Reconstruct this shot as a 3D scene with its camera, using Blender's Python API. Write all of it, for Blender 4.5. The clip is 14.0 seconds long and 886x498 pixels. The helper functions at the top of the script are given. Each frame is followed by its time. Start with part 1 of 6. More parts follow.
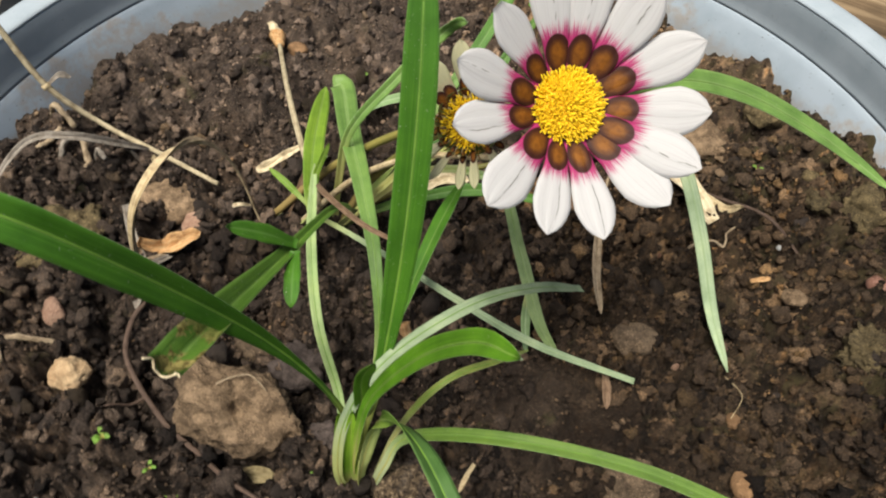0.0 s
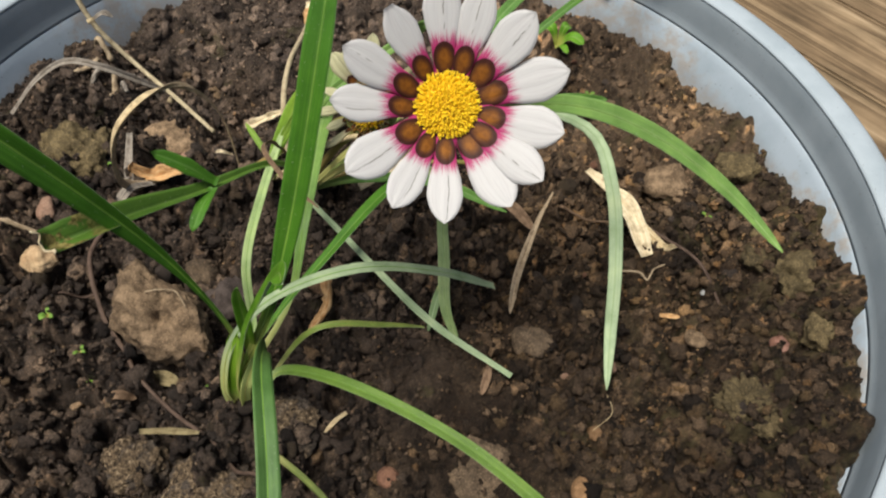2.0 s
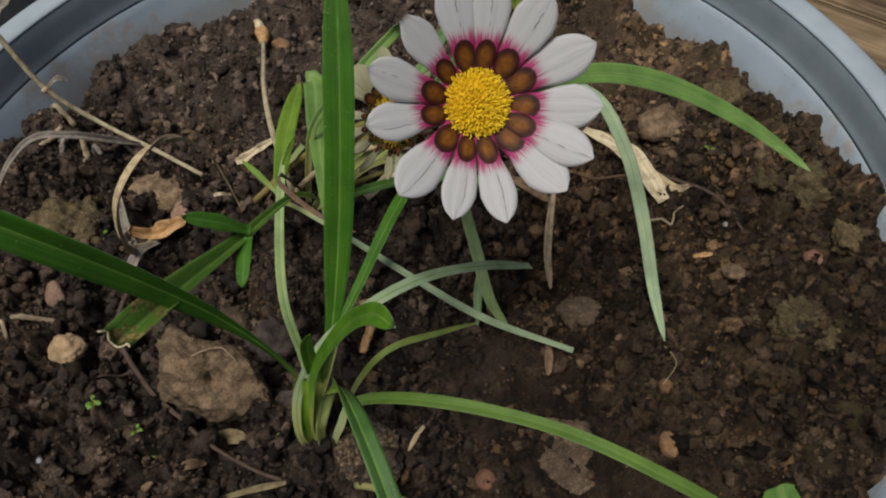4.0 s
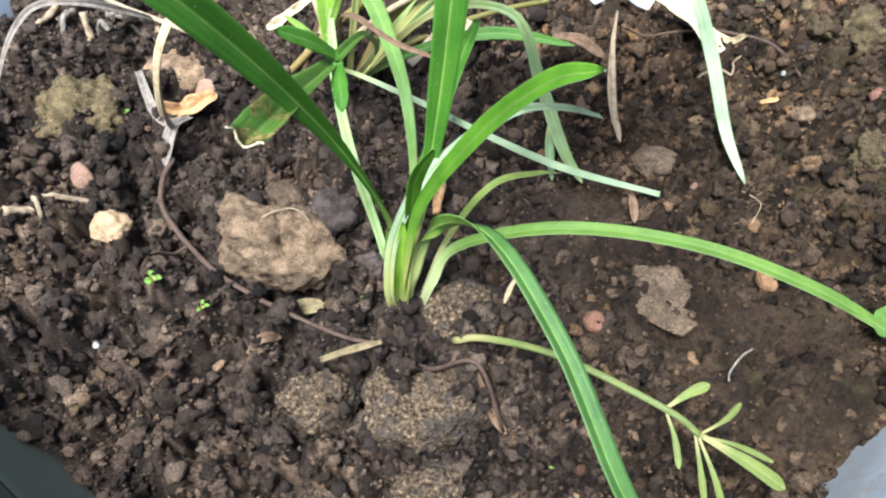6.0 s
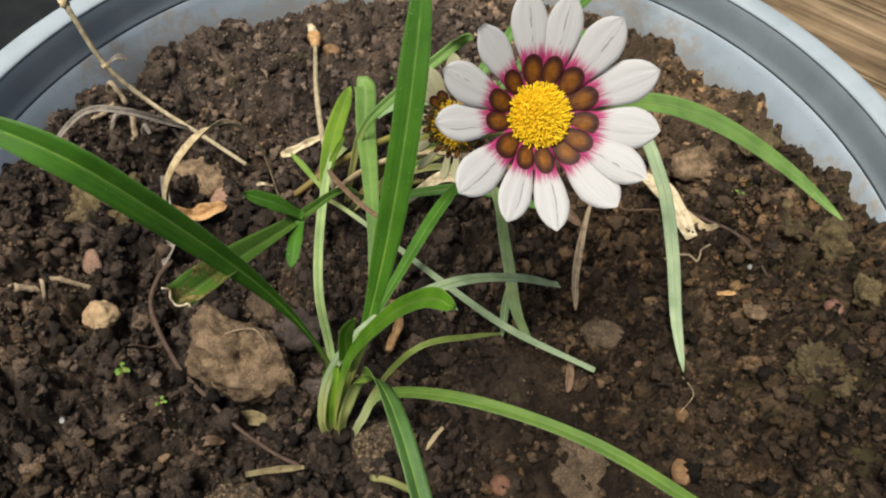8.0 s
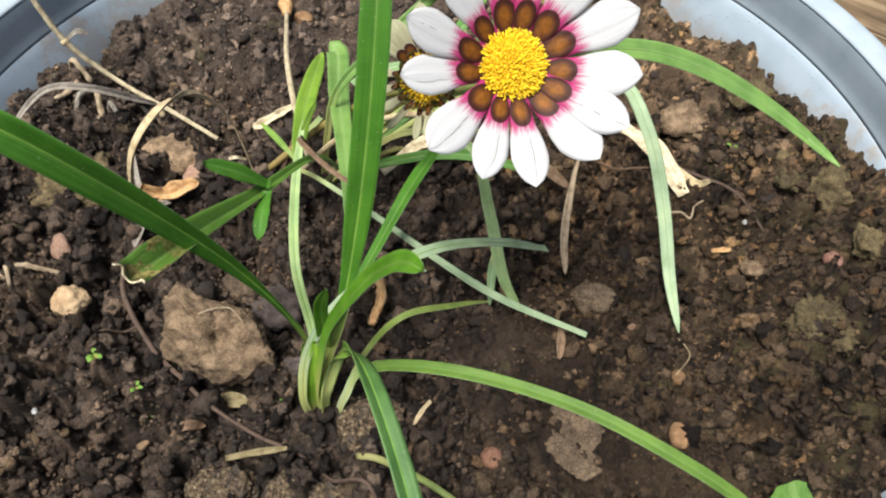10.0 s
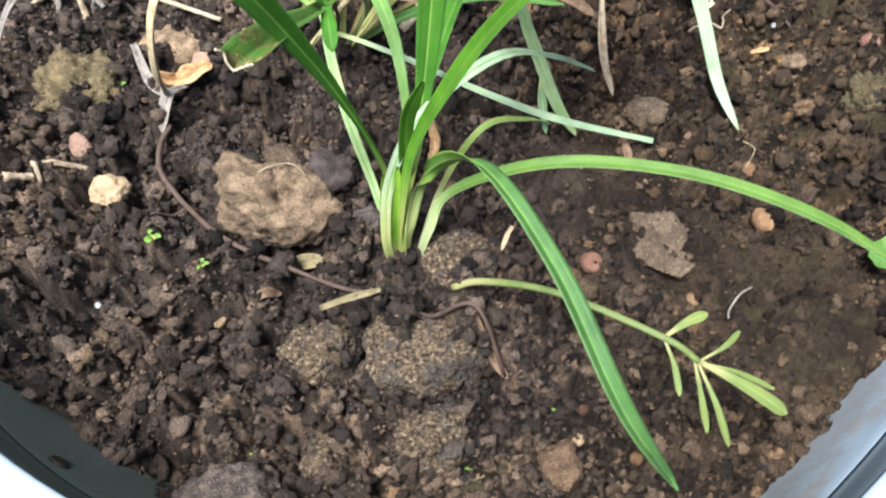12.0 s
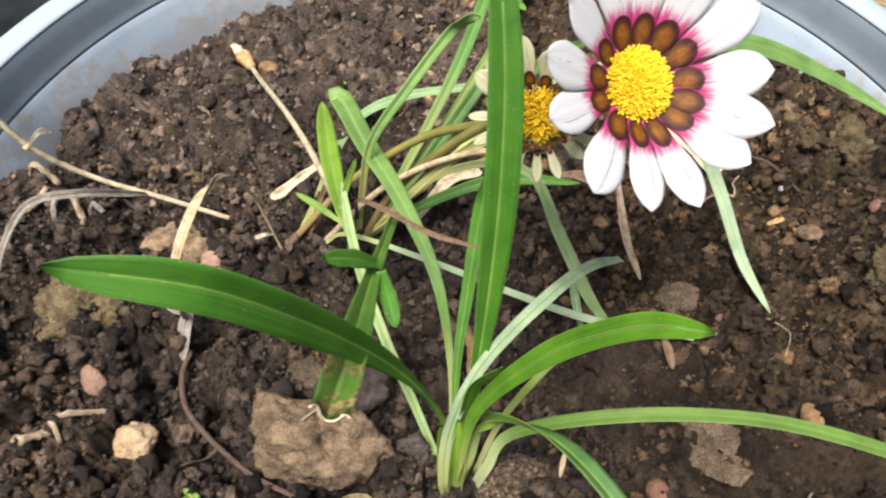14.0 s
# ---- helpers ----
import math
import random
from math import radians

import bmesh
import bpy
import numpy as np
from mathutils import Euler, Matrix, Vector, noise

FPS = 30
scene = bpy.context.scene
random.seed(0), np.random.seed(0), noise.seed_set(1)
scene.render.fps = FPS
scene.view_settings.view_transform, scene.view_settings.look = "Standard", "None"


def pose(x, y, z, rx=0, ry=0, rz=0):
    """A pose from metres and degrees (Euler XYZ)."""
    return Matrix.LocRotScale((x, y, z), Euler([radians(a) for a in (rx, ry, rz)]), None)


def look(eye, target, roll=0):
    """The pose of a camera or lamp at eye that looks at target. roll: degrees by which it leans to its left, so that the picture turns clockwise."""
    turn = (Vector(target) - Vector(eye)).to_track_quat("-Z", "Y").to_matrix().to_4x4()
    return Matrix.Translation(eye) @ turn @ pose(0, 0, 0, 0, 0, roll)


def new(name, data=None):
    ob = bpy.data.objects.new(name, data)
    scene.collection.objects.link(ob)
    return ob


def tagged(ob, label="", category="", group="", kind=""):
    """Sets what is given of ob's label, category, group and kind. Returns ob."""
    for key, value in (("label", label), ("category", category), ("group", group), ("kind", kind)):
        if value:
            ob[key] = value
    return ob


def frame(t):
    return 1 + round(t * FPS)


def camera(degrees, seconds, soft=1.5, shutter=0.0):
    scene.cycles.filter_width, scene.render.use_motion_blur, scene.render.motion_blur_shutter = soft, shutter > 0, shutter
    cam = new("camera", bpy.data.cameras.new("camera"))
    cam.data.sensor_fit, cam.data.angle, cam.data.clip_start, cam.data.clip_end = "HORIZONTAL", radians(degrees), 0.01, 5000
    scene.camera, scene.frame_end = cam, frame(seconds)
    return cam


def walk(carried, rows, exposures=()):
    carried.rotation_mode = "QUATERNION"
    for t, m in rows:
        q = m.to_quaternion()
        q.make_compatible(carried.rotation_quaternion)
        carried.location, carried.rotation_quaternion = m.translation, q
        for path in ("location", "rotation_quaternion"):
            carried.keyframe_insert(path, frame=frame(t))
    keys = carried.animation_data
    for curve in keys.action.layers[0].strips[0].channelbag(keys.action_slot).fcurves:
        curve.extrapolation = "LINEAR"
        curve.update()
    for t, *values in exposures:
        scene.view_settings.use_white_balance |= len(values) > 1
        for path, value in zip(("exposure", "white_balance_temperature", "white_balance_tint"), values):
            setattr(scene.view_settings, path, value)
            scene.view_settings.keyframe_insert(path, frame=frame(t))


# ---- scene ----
cam = camera(64.0, 14.0, soft=2.05, shutter=0.25)
PATH = [
    (0, (-0.00058, -0.00704, 0.27193), (0.0113, 0.6204, -0.5067), 2.41),
    (0.5, (0.01472, -0.01899, 0.27412), (-0.0155, 0.6001, -0.5106), 4.16),
    (1, (0.01969, -0.01973, 0.28362), (-0.0433, 0.5871, -0.5087), 2.92),
    (1.5, (0.04928, -0.02933, 0.28196), (-0.0775, 0.5727, -0.5064), 4.20),
    (2, (0.07047, -0.02766, 0.29182), (-0.0270, 0.5950, -0.4846), 6.66),
    (2.5, (0.05422, -0.02348, 0.29796), (-0.0363, 0.6300, -0.4536), 4.53),
    (2.7, (0.04810, -0.02506, 0.30020), (-0.0337, 0.6181, -0.4612), 3.00),
    (4.8, (0.00865, -0.02052, 0.28474), (-0.0181, 0.5798, -0.5146), -2.70),
    (5, (-0.00625, -0.03030, 0.27961), (-0.0395, 0.5766, -0.5144), -2.93),
    (5.5, (-0.03139, -0.04325, 0.25114), (0.0111, 0.5186, -0.5750), 1.28),
    (6, (-0.02622, -0.04712, 0.25102), (0.0245, 0.5087, -0.5788), 1.47),
    (6.2, (-0.01506, -0.03481, 0.26455), (0.0311, 0.5404, -0.5522), 0.60),
    (6.3, (-0.00694, -0.03239, 0.27544), (0.0250, 0.5561, -0.5325), 0.30),
    (6.5, (0.00195, -0.02938, 0.28825), (0.0321, 0.5683, -0.5129), 0.55),
    (7, (0.01464, -0.03542, 0.30172), (0.0058, 0.5669, -0.4965), -2.11),
    (7.5, (0.01790, -0.04665, 0.29724), (-0.0057, 0.5910, -0.4728), 2.61),
    (8, (0.01811, -0.03677, 0.29429), (-0.0151, 0.5994, -0.4765), 4.45),
    (8.5, (0.00645, -0.02812, 0.28029), (-0.0262, 0.5974, -0.4992), 4.16),
    (8.7, (0.00789, -0.02587, 0.28040), (-0.0250, 0.6003, -0.4986), 3.77),
    (10.8, (0.03279, -0.03665, 0.28102), (-0.0022, 0.5679, -0.5148), 0.88),
    (11, (0.03320, -0.03870, 0.28543), (-0.0145, 0.5728, -0.5044), -0.66),
    (11.5, (0.00875, -0.05453, 0.27264), (0.0043, 0.5393, -0.5319), -1.79),
    (12, (-0.02448, -0.06792, 0.23902), (0.0196, 0.4993, -0.5833), -1.16),
    (12.5, (-0.04061, -0.05287, 0.23332), (0.0587, 0.4950, -0.5974), -0.95),
    (13, (-0.05321, -0.01271, 0.27086), (0.0726, 0.5760, -0.5276), -2.10),
    (13.5, (-0.07249, -0.00217, 0.27609), (0.0470, 0.6019, -0.5118), -0.44),
    (14, (-0.05307, 0.00027, 0.27349), (0.0686, 0.6077, -0.5116), 0.49),
]
EXPOSURES = [(0.0, 1.2, 6650, 7), (1.0, 1.13, 6650, 8), (1.5, 0.73, 6650, 8), (2.0, 1.07, 6550, 7), (2.5, 0.09, 6200, 9), (2.7, 0.06, 6200, 9), (4.8, 0.74, 6450, 7), (5.5, 1.85, 5730, 8), (6.0, 2.19, 5560, 7),
             (6.5, 1.97, 5810, 6), (7.0, 0.71, 6250, 6), (7.5, 1.03, 6550, 6), (8.7, 0.98, 6650, 6), (10.8, 1.97, 5830, 7), (12.0, 2.16, 5640, 7), (12.5, 2.24, 5600, 8), (13.0, 1.83, 5620, 11), (14.0, 1.66, 6260, 11)]
walk(cam, [(t, look(eye, target, roll)) for t, eye, target, roll in PATH], EXPOSURES)

# ---- world and sun: bright overcast day ----
world = bpy.data.worlds.new("sky")
scene.world = world
world.use_nodes = True
wn = world.node_tree
sky = wn.nodes.new("ShaderNodeTexSky")
sky.sky_type, sky.sun_disc = "NISHITA", False
sky.sun_elevation, sky.sun_rotation = radians(72), radians(-140)
sky.air_density, sky.dust_density, sky.ozone_density = 1.0, 4.0, 0.6
wn.links.new(sky.outputs[0], wn.nodes["Background"].inputs[0])
wn.nodes["Background"].inputs[1].default_value = 0.050
sun = new("sun", bpy.data.lights.new("sun", "SUN"))
sun.data.energy, sun.data.angle, sun.data.color = 2.5, radians(28), (1.0, 0.95, 0.88)
sun.matrix_world = look((-0.22, -0.26, 0.94), (0, 0, 0))

# ---- pot axis ----
POT_C = Vector((-0.0015, 0.2055, 0.0))
POT_N = Vector((-0.0152, -0.0571, 1.0)).normalized()
POT_M = Matrix.Translation(POT_C) @ Vector((0, 0, 1)).rotation_difference(POT_N).to_matrix().to_4x4()


# ---- node material helpers ----
def mat(name, rough=0.7, spec=0.4):
    m = bpy.data.materials.new(name)
    m.use_nodes = True
    b = m.node_tree.nodes["Principled BSDF"]
    b.inputs["Roughness"].default_value = rough
    b.inputs["Specular IOR Level"].default_value = spec
    return m, m.node_tree, b


def node(nt, kind, **kw):
    n = nt.nodes.new(kind)
    for k, v in kw.items():
        n.inputs[k].default_value = v
    return n


def noise_tex(nt, scale, detail=4.0, rough=0.6, vec=None, dist=0.0):
    n = node(nt, "ShaderNodeTexNoise", Scale=scale, Detail=detail, Roughness=rough, Distortion=dist)
    if vec is not None:
        nt.links.new(vec, n.inputs["Vector"])
    return n.outputs["Fac"]


def ramp(nt, fac, stops):
    r = nt.nodes.new("ShaderNodeValToRGB")
    els = r.color_ramp.elements
    while len(els) < len(stops):
        els.new(0.5)
    for e, (p, c) in zip(els, stops):
        e.position, e.color = p, (*c, 1.0) if len(c) == 3 else c
    nt.links.new(fac, r.inputs[0])
    return r.outputs[0]


def mixc(nt, fac, a, b, blend="MIX"):
    n = nt.nodes.new("ShaderNodeMix")
    n.data_type, n.blend_type = "RGBA", blend
    for sock, v in ((n.inputs[0], fac), (n.inputs[6], a), (n.inputs[7], b)):
        if isinstance(v, (int, float)):
            sock.default_value = v
        elif isinstance(v, tuple):
            sock.default_value = (*v, 1.0)
        else:
            nt.links.new(v, sock)
    return n.outputs[2]


def maths(nt, op, a, b=0.0, c=0.0):
    n = nt.nodes.new("ShaderNodeMath")
    n.operation = op
    for sock, v in zip(n.inputs, (a, b, c)):
        if isinstance(v, (int, float)):
            sock.default_value = v
        else:
            nt.links.new(v, sock)
    return n.outputs[0]


def step(nt, x, lo, hi):
    n = nt.nodes.new("ShaderNodeMapRange")
    n.interpolation_type = "SMOOTHSTEP"
    nt.links.new(x, n.inputs[0])
    n.inputs[1].default_value, n.inputs[2].default_value = lo, hi
    return n.outputs[0]


def bump(nt, b, height, dist=0.0005, strength=0.6):
    n = nt.nodes.new("ShaderNodeBump")
    n.inputs["Distance"].default_value, n.inputs["Strength"].default_value = dist, strength
    nt.links.new(height, n.inputs["Height"])
    nt.links.new(n.outputs[0], b.inputs["Normal"])


def objco(nt, out="Object"):
    return nt.nodes.new("ShaderNodeTexCoord").outputs[out]


def uv_xy(nt):
    s = nt.nodes.new("ShaderNodeSeparateXYZ")
    nt.links.new(objco(nt, "UV"), s.inputs[0])
    return s.outputs[0], s.outputs[1]


def rnd(nt):
    return nt.nodes.new("ShaderNodeObjectInfo").outputs["Random"]


# ---- materials ----
def side_tone(nt, co):
    """The soil is paler towards the far wall, and a deeper brown on the +x side."""
    s = nt.nodes.new("ShaderNodeSeparateXYZ")
    nt.links.new(co, s.inputs[0])
    edge_y = maths(nt, "ADD", s.outputs[1], maths(nt, "MULTIPLY_ADD", noise_tex(nt, 16, 3, 0.6, co), 0.10, -0.05))
    dry = ramp(nt, step(nt, edge_y, 0.21, 0.36), [(0.0, (1, 1, 1)), (1.0, (2.15, 2.20, 2.25))])
    brown = ramp(nt, step(nt, s.outputs[0], -0.01, 0.09), [(0.0, (1, 1, 1)), (1.0, (0.90, 0.83, 0.69))])
    return mixc(nt, 1.0, dry, brown, "MULTIPLY")


def soil_material():
    m, nt, b = mat("soil", 0.72, 0.20)
    co = objco(nt)
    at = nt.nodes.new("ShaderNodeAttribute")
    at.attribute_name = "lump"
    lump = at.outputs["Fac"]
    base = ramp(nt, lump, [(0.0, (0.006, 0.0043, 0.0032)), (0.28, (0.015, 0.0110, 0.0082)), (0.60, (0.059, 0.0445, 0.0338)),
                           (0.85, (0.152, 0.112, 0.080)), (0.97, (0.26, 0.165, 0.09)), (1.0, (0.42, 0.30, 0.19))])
    big = noise_tex(nt, 14, 3, 0.55, co)
    patch = ramp(nt, big, [(0.36, (0.45, 0.40, 0.38)), (0.5, (1.0, 0.96, 0.94)), (0.66, (1.55, 1.38, 1.20))])
    col = mixc(nt, 1.0, base, patch, "MULTIPLY")
    fine = noise_tex(nt, 900, 5, 0.7, co)
    col = mixc(nt, 1.0, col, ramp(nt, fine, [(0.3, (0.42, 0.40, 0.38)), (0.5, (1, 1, 1)), (0.70, (2.1, 2.0, 1.9))]), "MULTIPLY")
    # pale grains, brightened so that they stand in for small wet glints
    speck = noise_tex(nt, 2400, 2, 0.5, co)
    col = mixc(nt, maths(nt, "MULTIPLY", step(nt, speck, 0.66, 0.72), 0.7), col, (0.34, 0.27, 0.20))
    col = mixc(nt, 1.0, col, side_tone(nt, co), "MULTIPLY")
    green = maths(nt, "MULTIPLY", step(nt, noise_tex(nt, 45, 4, 0.6, co), 0.60, 0.72), 0.35)
    col = mixc(nt, green, col, (0.085, 0.080, 0.028))
    sx = nt.nodes.new("ShaderNodeSeparateXYZ")
    nt.links.new(co, sx.inputs[0])
    moss = maths(nt, "MULTIPLY", step(nt, sx.outputs[0], 0.09, 0.20), step(nt, noise_tex(nt, 70, 5, 0.65, co), 0.46, 0.62))
    col = mixc(nt, maths(nt, "MULTIPLY", moss, 0.5), col, (0.092, 0.074, 0.032))
    nt.links.new(col, b.inputs["Base Color"])
    nt.links.new(ramp(nt, noise_tex(nt, 300, 3, 0.6, co), [(0.35, (0.34,) * 3), (0.6, (0.82,) * 3)]), b.inputs["Roughness"])
    bump(nt, b, maths(nt, "ADD", fine, noise_tex(nt, 2600, 3, 0.6, co)), 0.0012, 0.9)
    return m


def lump_material(name, dark, light, spots=0.35, rough=0.75):
    """Clods, stones and pebbles: two tones, gritty relief and dark pits."""
    m, nt, b = mat(name, rough, 0.25)
    co = objco(nt)
    f = noise_tex(nt, 160, 6, 0.68, co)
    g = noise_tex(nt, 1300, 3, 0.6, co)
    col = mixc(nt, step(nt, f, 0.36, 0.66), dark, light)
    col = mixc(nt, maths(nt, "MULTIPLY", step(nt, g, 0.56, 0.68), spots), col, tuple(min(1, 1.7 * v) for v in light))
    col = mixc(nt, maths(nt, "MULTIPLY", step(nt, g, 0.44, 0.34), spots), col, tuple(0.4 * v for v in dark))
    hue = nt.nodes.new("ShaderNodeHueSaturation")
    nt.links.new(col, hue.inputs["Color"])
    nt.links.new(maths(nt, "MULTIPLY_ADD", rnd(nt), 0.7, 0.65), hue.inputs["Value"])
    nt.links.new(hue.outputs[0], b.inputs["Base Color"])
    bump(nt, b, maths(nt, "ADD", f, g), 0.0014, 0.85)
    return m


def gritty_material():
    """Clod of packed sand and fibre: coarse straw-coloured grains on dark soil, with greyer damp patches."""
    m, nt, b = mat("gritty_clod", 0.85, 0.18)
    co = objco(nt)
    g = noise_tex(nt, 620, 4, 0.62, co)
    col = ramp(nt, g, [(0.33, (0.018, 0.013, 0.009)), (0.46, (0.070, 0.049, 0.030)), (0.58, (0.155, 0.110, 0.066)), (0.72, (0.36, 0.28, 0.185))])
    p = noise_tex(nt, 85, 4, 0.6, co)
    col = mixc(nt, maths(nt, "MULTIPLY", step(nt, p, 0.49, 0.60), 0.8), col, mixc(nt, g, (0.022, 0.018, 0.015), (0.105, 0.086, 0.072)))
    nt.links.new(col, b.inputs["Base Color"])
    bump(nt, b, maths(nt, "ADD", g, noise_tex(nt, 240, 4, 0.65, co)), 0.0026, 1.0)
    return m


def leaf_material(name, col, rib, base, light=0.0, rough=0.42, torn=0.0):
    """Blade with a pale midrib, fine length veins, blotches and a paler foot."""
    m, nt, b = mat(name, rough, 0.3)
    u, v = uv_xy(nt)
    off = maths(nt, "ABSOLUTE", maths(nt, "SUBTRACT", u, 0.5))
    co = objco(nt)
    mapn = nt.nodes.new("ShaderNodeMapping")
    mapn.inputs["Scale"].default_value = (26, 2.2, 1)
    nt.links.new(objco(nt, "UV"), mapn.inputs[0])
    veins = noise_tex(nt, 1.6, 3, 0.55, mapn.outputs[0])
    blot = noise_tex(nt, 75, 4, 0.6, co)
    c = mixc(nt, 1.0, col, ramp(nt, blot, [(0.3, (0.72, 0.76, 0.7)), (0.5, (1, 1, 1)), (0.7, (1.28, 1.2, 1.15))]), "MULTIPLY")
    c = mixc(nt, 1.0, c, ramp(nt, veins, [(0.35, (0.8, 0.84, 0.8)), (0.6, (1.15, 1.12, 1.1))]), "MULTIPLY")
    tone = nt.nodes.new("ShaderNodeHueSaturation")
    nt.links.new(c, tone.inputs["Color"])
    nt.links.new(maths(nt, "MULTIPLY_ADD", rnd(nt), 0.35, 0.83), tone.inputs["Value"])
    c = tone.outputs[0]
    c = mixc(nt, maths(nt, "MULTIPLY", step(nt, off, 0.10, 0.03), 0.55), c, rib)
    c = mixc(nt, maths(nt, "MULTIPLY", step(nt, off, 0.44, 0.49), 0.22), c, tuple(min(0.62, 1.25 * x + 0.05) for x in rib))
    c = mixc(nt, step(nt, v, 0.38, 0.15), c, base)
    c = mixc(nt, maths(nt, "MULTIPLY", step(nt, noise_tex(nt, 1500, 2, 0.5, co), 0.70, 0.74), 0.5), c, (0.5, 0.52, 0.42))
    if torn:
        # brown dying blotches with pale rims near the torn end
        spot = maths(nt, "MULTIPLY", step(nt, v, 0.80, 0.93), step(nt, noise_tex(nt, 170, 3, 0.6, co), 0.47, 0.55))
        c = mixc(nt, maths(nt, "MULTIPLY", spot, torn), c, ramp(nt, noise_tex(nt, 600, 3, 0.6, co), [(0.4, (0.10, 0.055, 0.022)), (0.6, (0.34, 0.27, 0.10))]))
    nt.links.new(c, b.inputs["Base Color"])
    b.inputs["Subsurface Weight"].default_value = 0.0
    bump(nt, b, maths(nt, "ADD", veins, maths(nt, "MULTIPLY", blot, 0.6)), 0.0004, 0.5)
    # light through the thin blade
    tr = node(nt, "ShaderNodeBsdfTranslucent")
    nt.links.new(c, tr.inputs[0])
    mx = nt.nodes.new("ShaderNodeMixShader")
    mx.inputs[0].default_value = 0.22 + light
    nt.links.new(b.outputs[0], mx.inputs[1])
    nt.links.new(tr.outputs[0], mx.inputs[2])
    nt.links.new(mx.outputs[0], nt.nodes["Material Output"].inputs[0])
    return m


def dry_material(name, a, c):
    m, nt, b = mat(name, 0.75, 0.25)
    mapn = nt.nodes.new("ShaderNodeMapping")
    mapn.inputs["Scale"].default_value = (14, 3, 1)
    nt.links.new(objco(nt, "UV"), mapn.inputs[0])
    f = noise_tex(nt, 1.5, 5, 0.65, mapn.outputs[0])
    g = noise_tex(nt, 260, 4, 0.6, objco(nt))
    col = mixc(nt, step(nt, f, 0.35, 0.65), a, c)
    col = mixc(nt, 1.0, col, ramp(nt, g, [(0.3, (0.55, 0.5, 0.45)), (0.55, (1.05, 1.03, 1.0))]), "MULTIPLY")
    nt.links.new(col, b.inputs["Base Color"])
    bump(nt, b, maths(nt, "ADD", f, g), 0.0006, 0.6)
    return m


def petal_material(name, white, wilt=0.0):
    """White ray floret: bronze eye with a dark rim at the foot, magenta flare, thin grey streaks."""
    m, nt, b = mat(name, 0.55, 0.3)
    u, v = uv_xy(nt)
    mapn = nt.nodes.new("ShaderNodeMapping")
    mapn.inputs["Scale"].default_value = (18, 1.0, 1)
    nt.links.new(objco(nt, "UV"), mapn.inputs[0])
    stripes = noise_tex(nt, 1.7, 3, 0.6, mapn.outputs[0])
    seed = rnd(nt)
    c = mixc(nt, 1.0, white, ramp(nt, stripes, [(0.32, (0.90, 0.88, 0.89)), (0.5, (1, 1, 1))]), "MULTIPLY")
    wob = maths(nt, "MULTIPLY_ADD", noise_tex(nt, 140, 2, 0.5, objco(nt)), 0.22, -0.11)
    line = maths(nt, "ABSOLUTE", maths(nt, "SUBTRACT", maths(nt, "ADD", u, wob), maths(nt, "MULTIPLY_ADD", seed, 0.42, 0.29)))
    line = maths(nt, "MULTIPLY", step(nt, line, 0.020, 0.005), step(nt, noise_tex(nt, 120, 2, 0.5, objco(nt)), 0.47, 0.56))
    line = maths(nt, "MULTIPLY", line, step(nt, v, 0.38, 0.5))
    line = maths(nt, "MULTIPLY", line, step(nt, maths(nt, "FRACT", maths(nt, "MULTIPLY", seed, 23.0)), 0.30, 0.45))
    c = mixc(nt, maths(nt, "MULTIPLY", line, 0.8), c, (0.12, 0.11, 0.08))
    flare = maths(nt, "ADD", v, maths(nt, "MULTIPLY", maths(nt, "SUBTRACT", stripes, 0.5), -0.45))
    c = mixc(nt, maths(nt, "MULTIPLY", step(nt, flare, 0.49, 0.36), 0.97 * (1 - wilt)), c, (0.46, 0.022, 0.150))
    du = maths(nt, "MULTIPLY", maths(nt, "SUBTRACT", u, 0.5), 0.36)
    dv = maths(nt, "SUBTRACT", v, 0.205)
    d = maths(nt, "SQRT", maths(nt, "ADD", maths(nt, "MULTIPLY", du, du), maths(nt, "MULTIPLY", dv, dv)))
    c = mixc(nt, step(nt, d, 0.184, 0.168), c, (0.052, 0.013, 0.008))
    eye = ramp(nt, noise_tex(nt, 420, 3, 0.6, objco(nt)), [(0.3, (0.16, 0.052, 0.006)), (0.7, (0.34, 0.125, 0.011))])
    c = mixc(nt, step(nt, d, 0.150, 0.050), c, eye)
    nt.links.new(c, b.inputs["Base Color"])
    bump(nt, b, stripes, 0.0004, 0.4)
    tr = node(nt, "ShaderNodeBsdfTranslucent")
    nt.links.new(c, tr.inputs[0])
    mx = nt.nodes.new("ShaderNodeMixShader")
    mx.inputs[0].default_value = 0.38
    nt.links.new(b.outputs[0], mx.inputs[1])
    nt.links.new(tr.outputs[0], mx.inputs[2])
    nt.links.new(mx.outputs[0], nt.nodes["Material Output"].inputs[0])
    return m


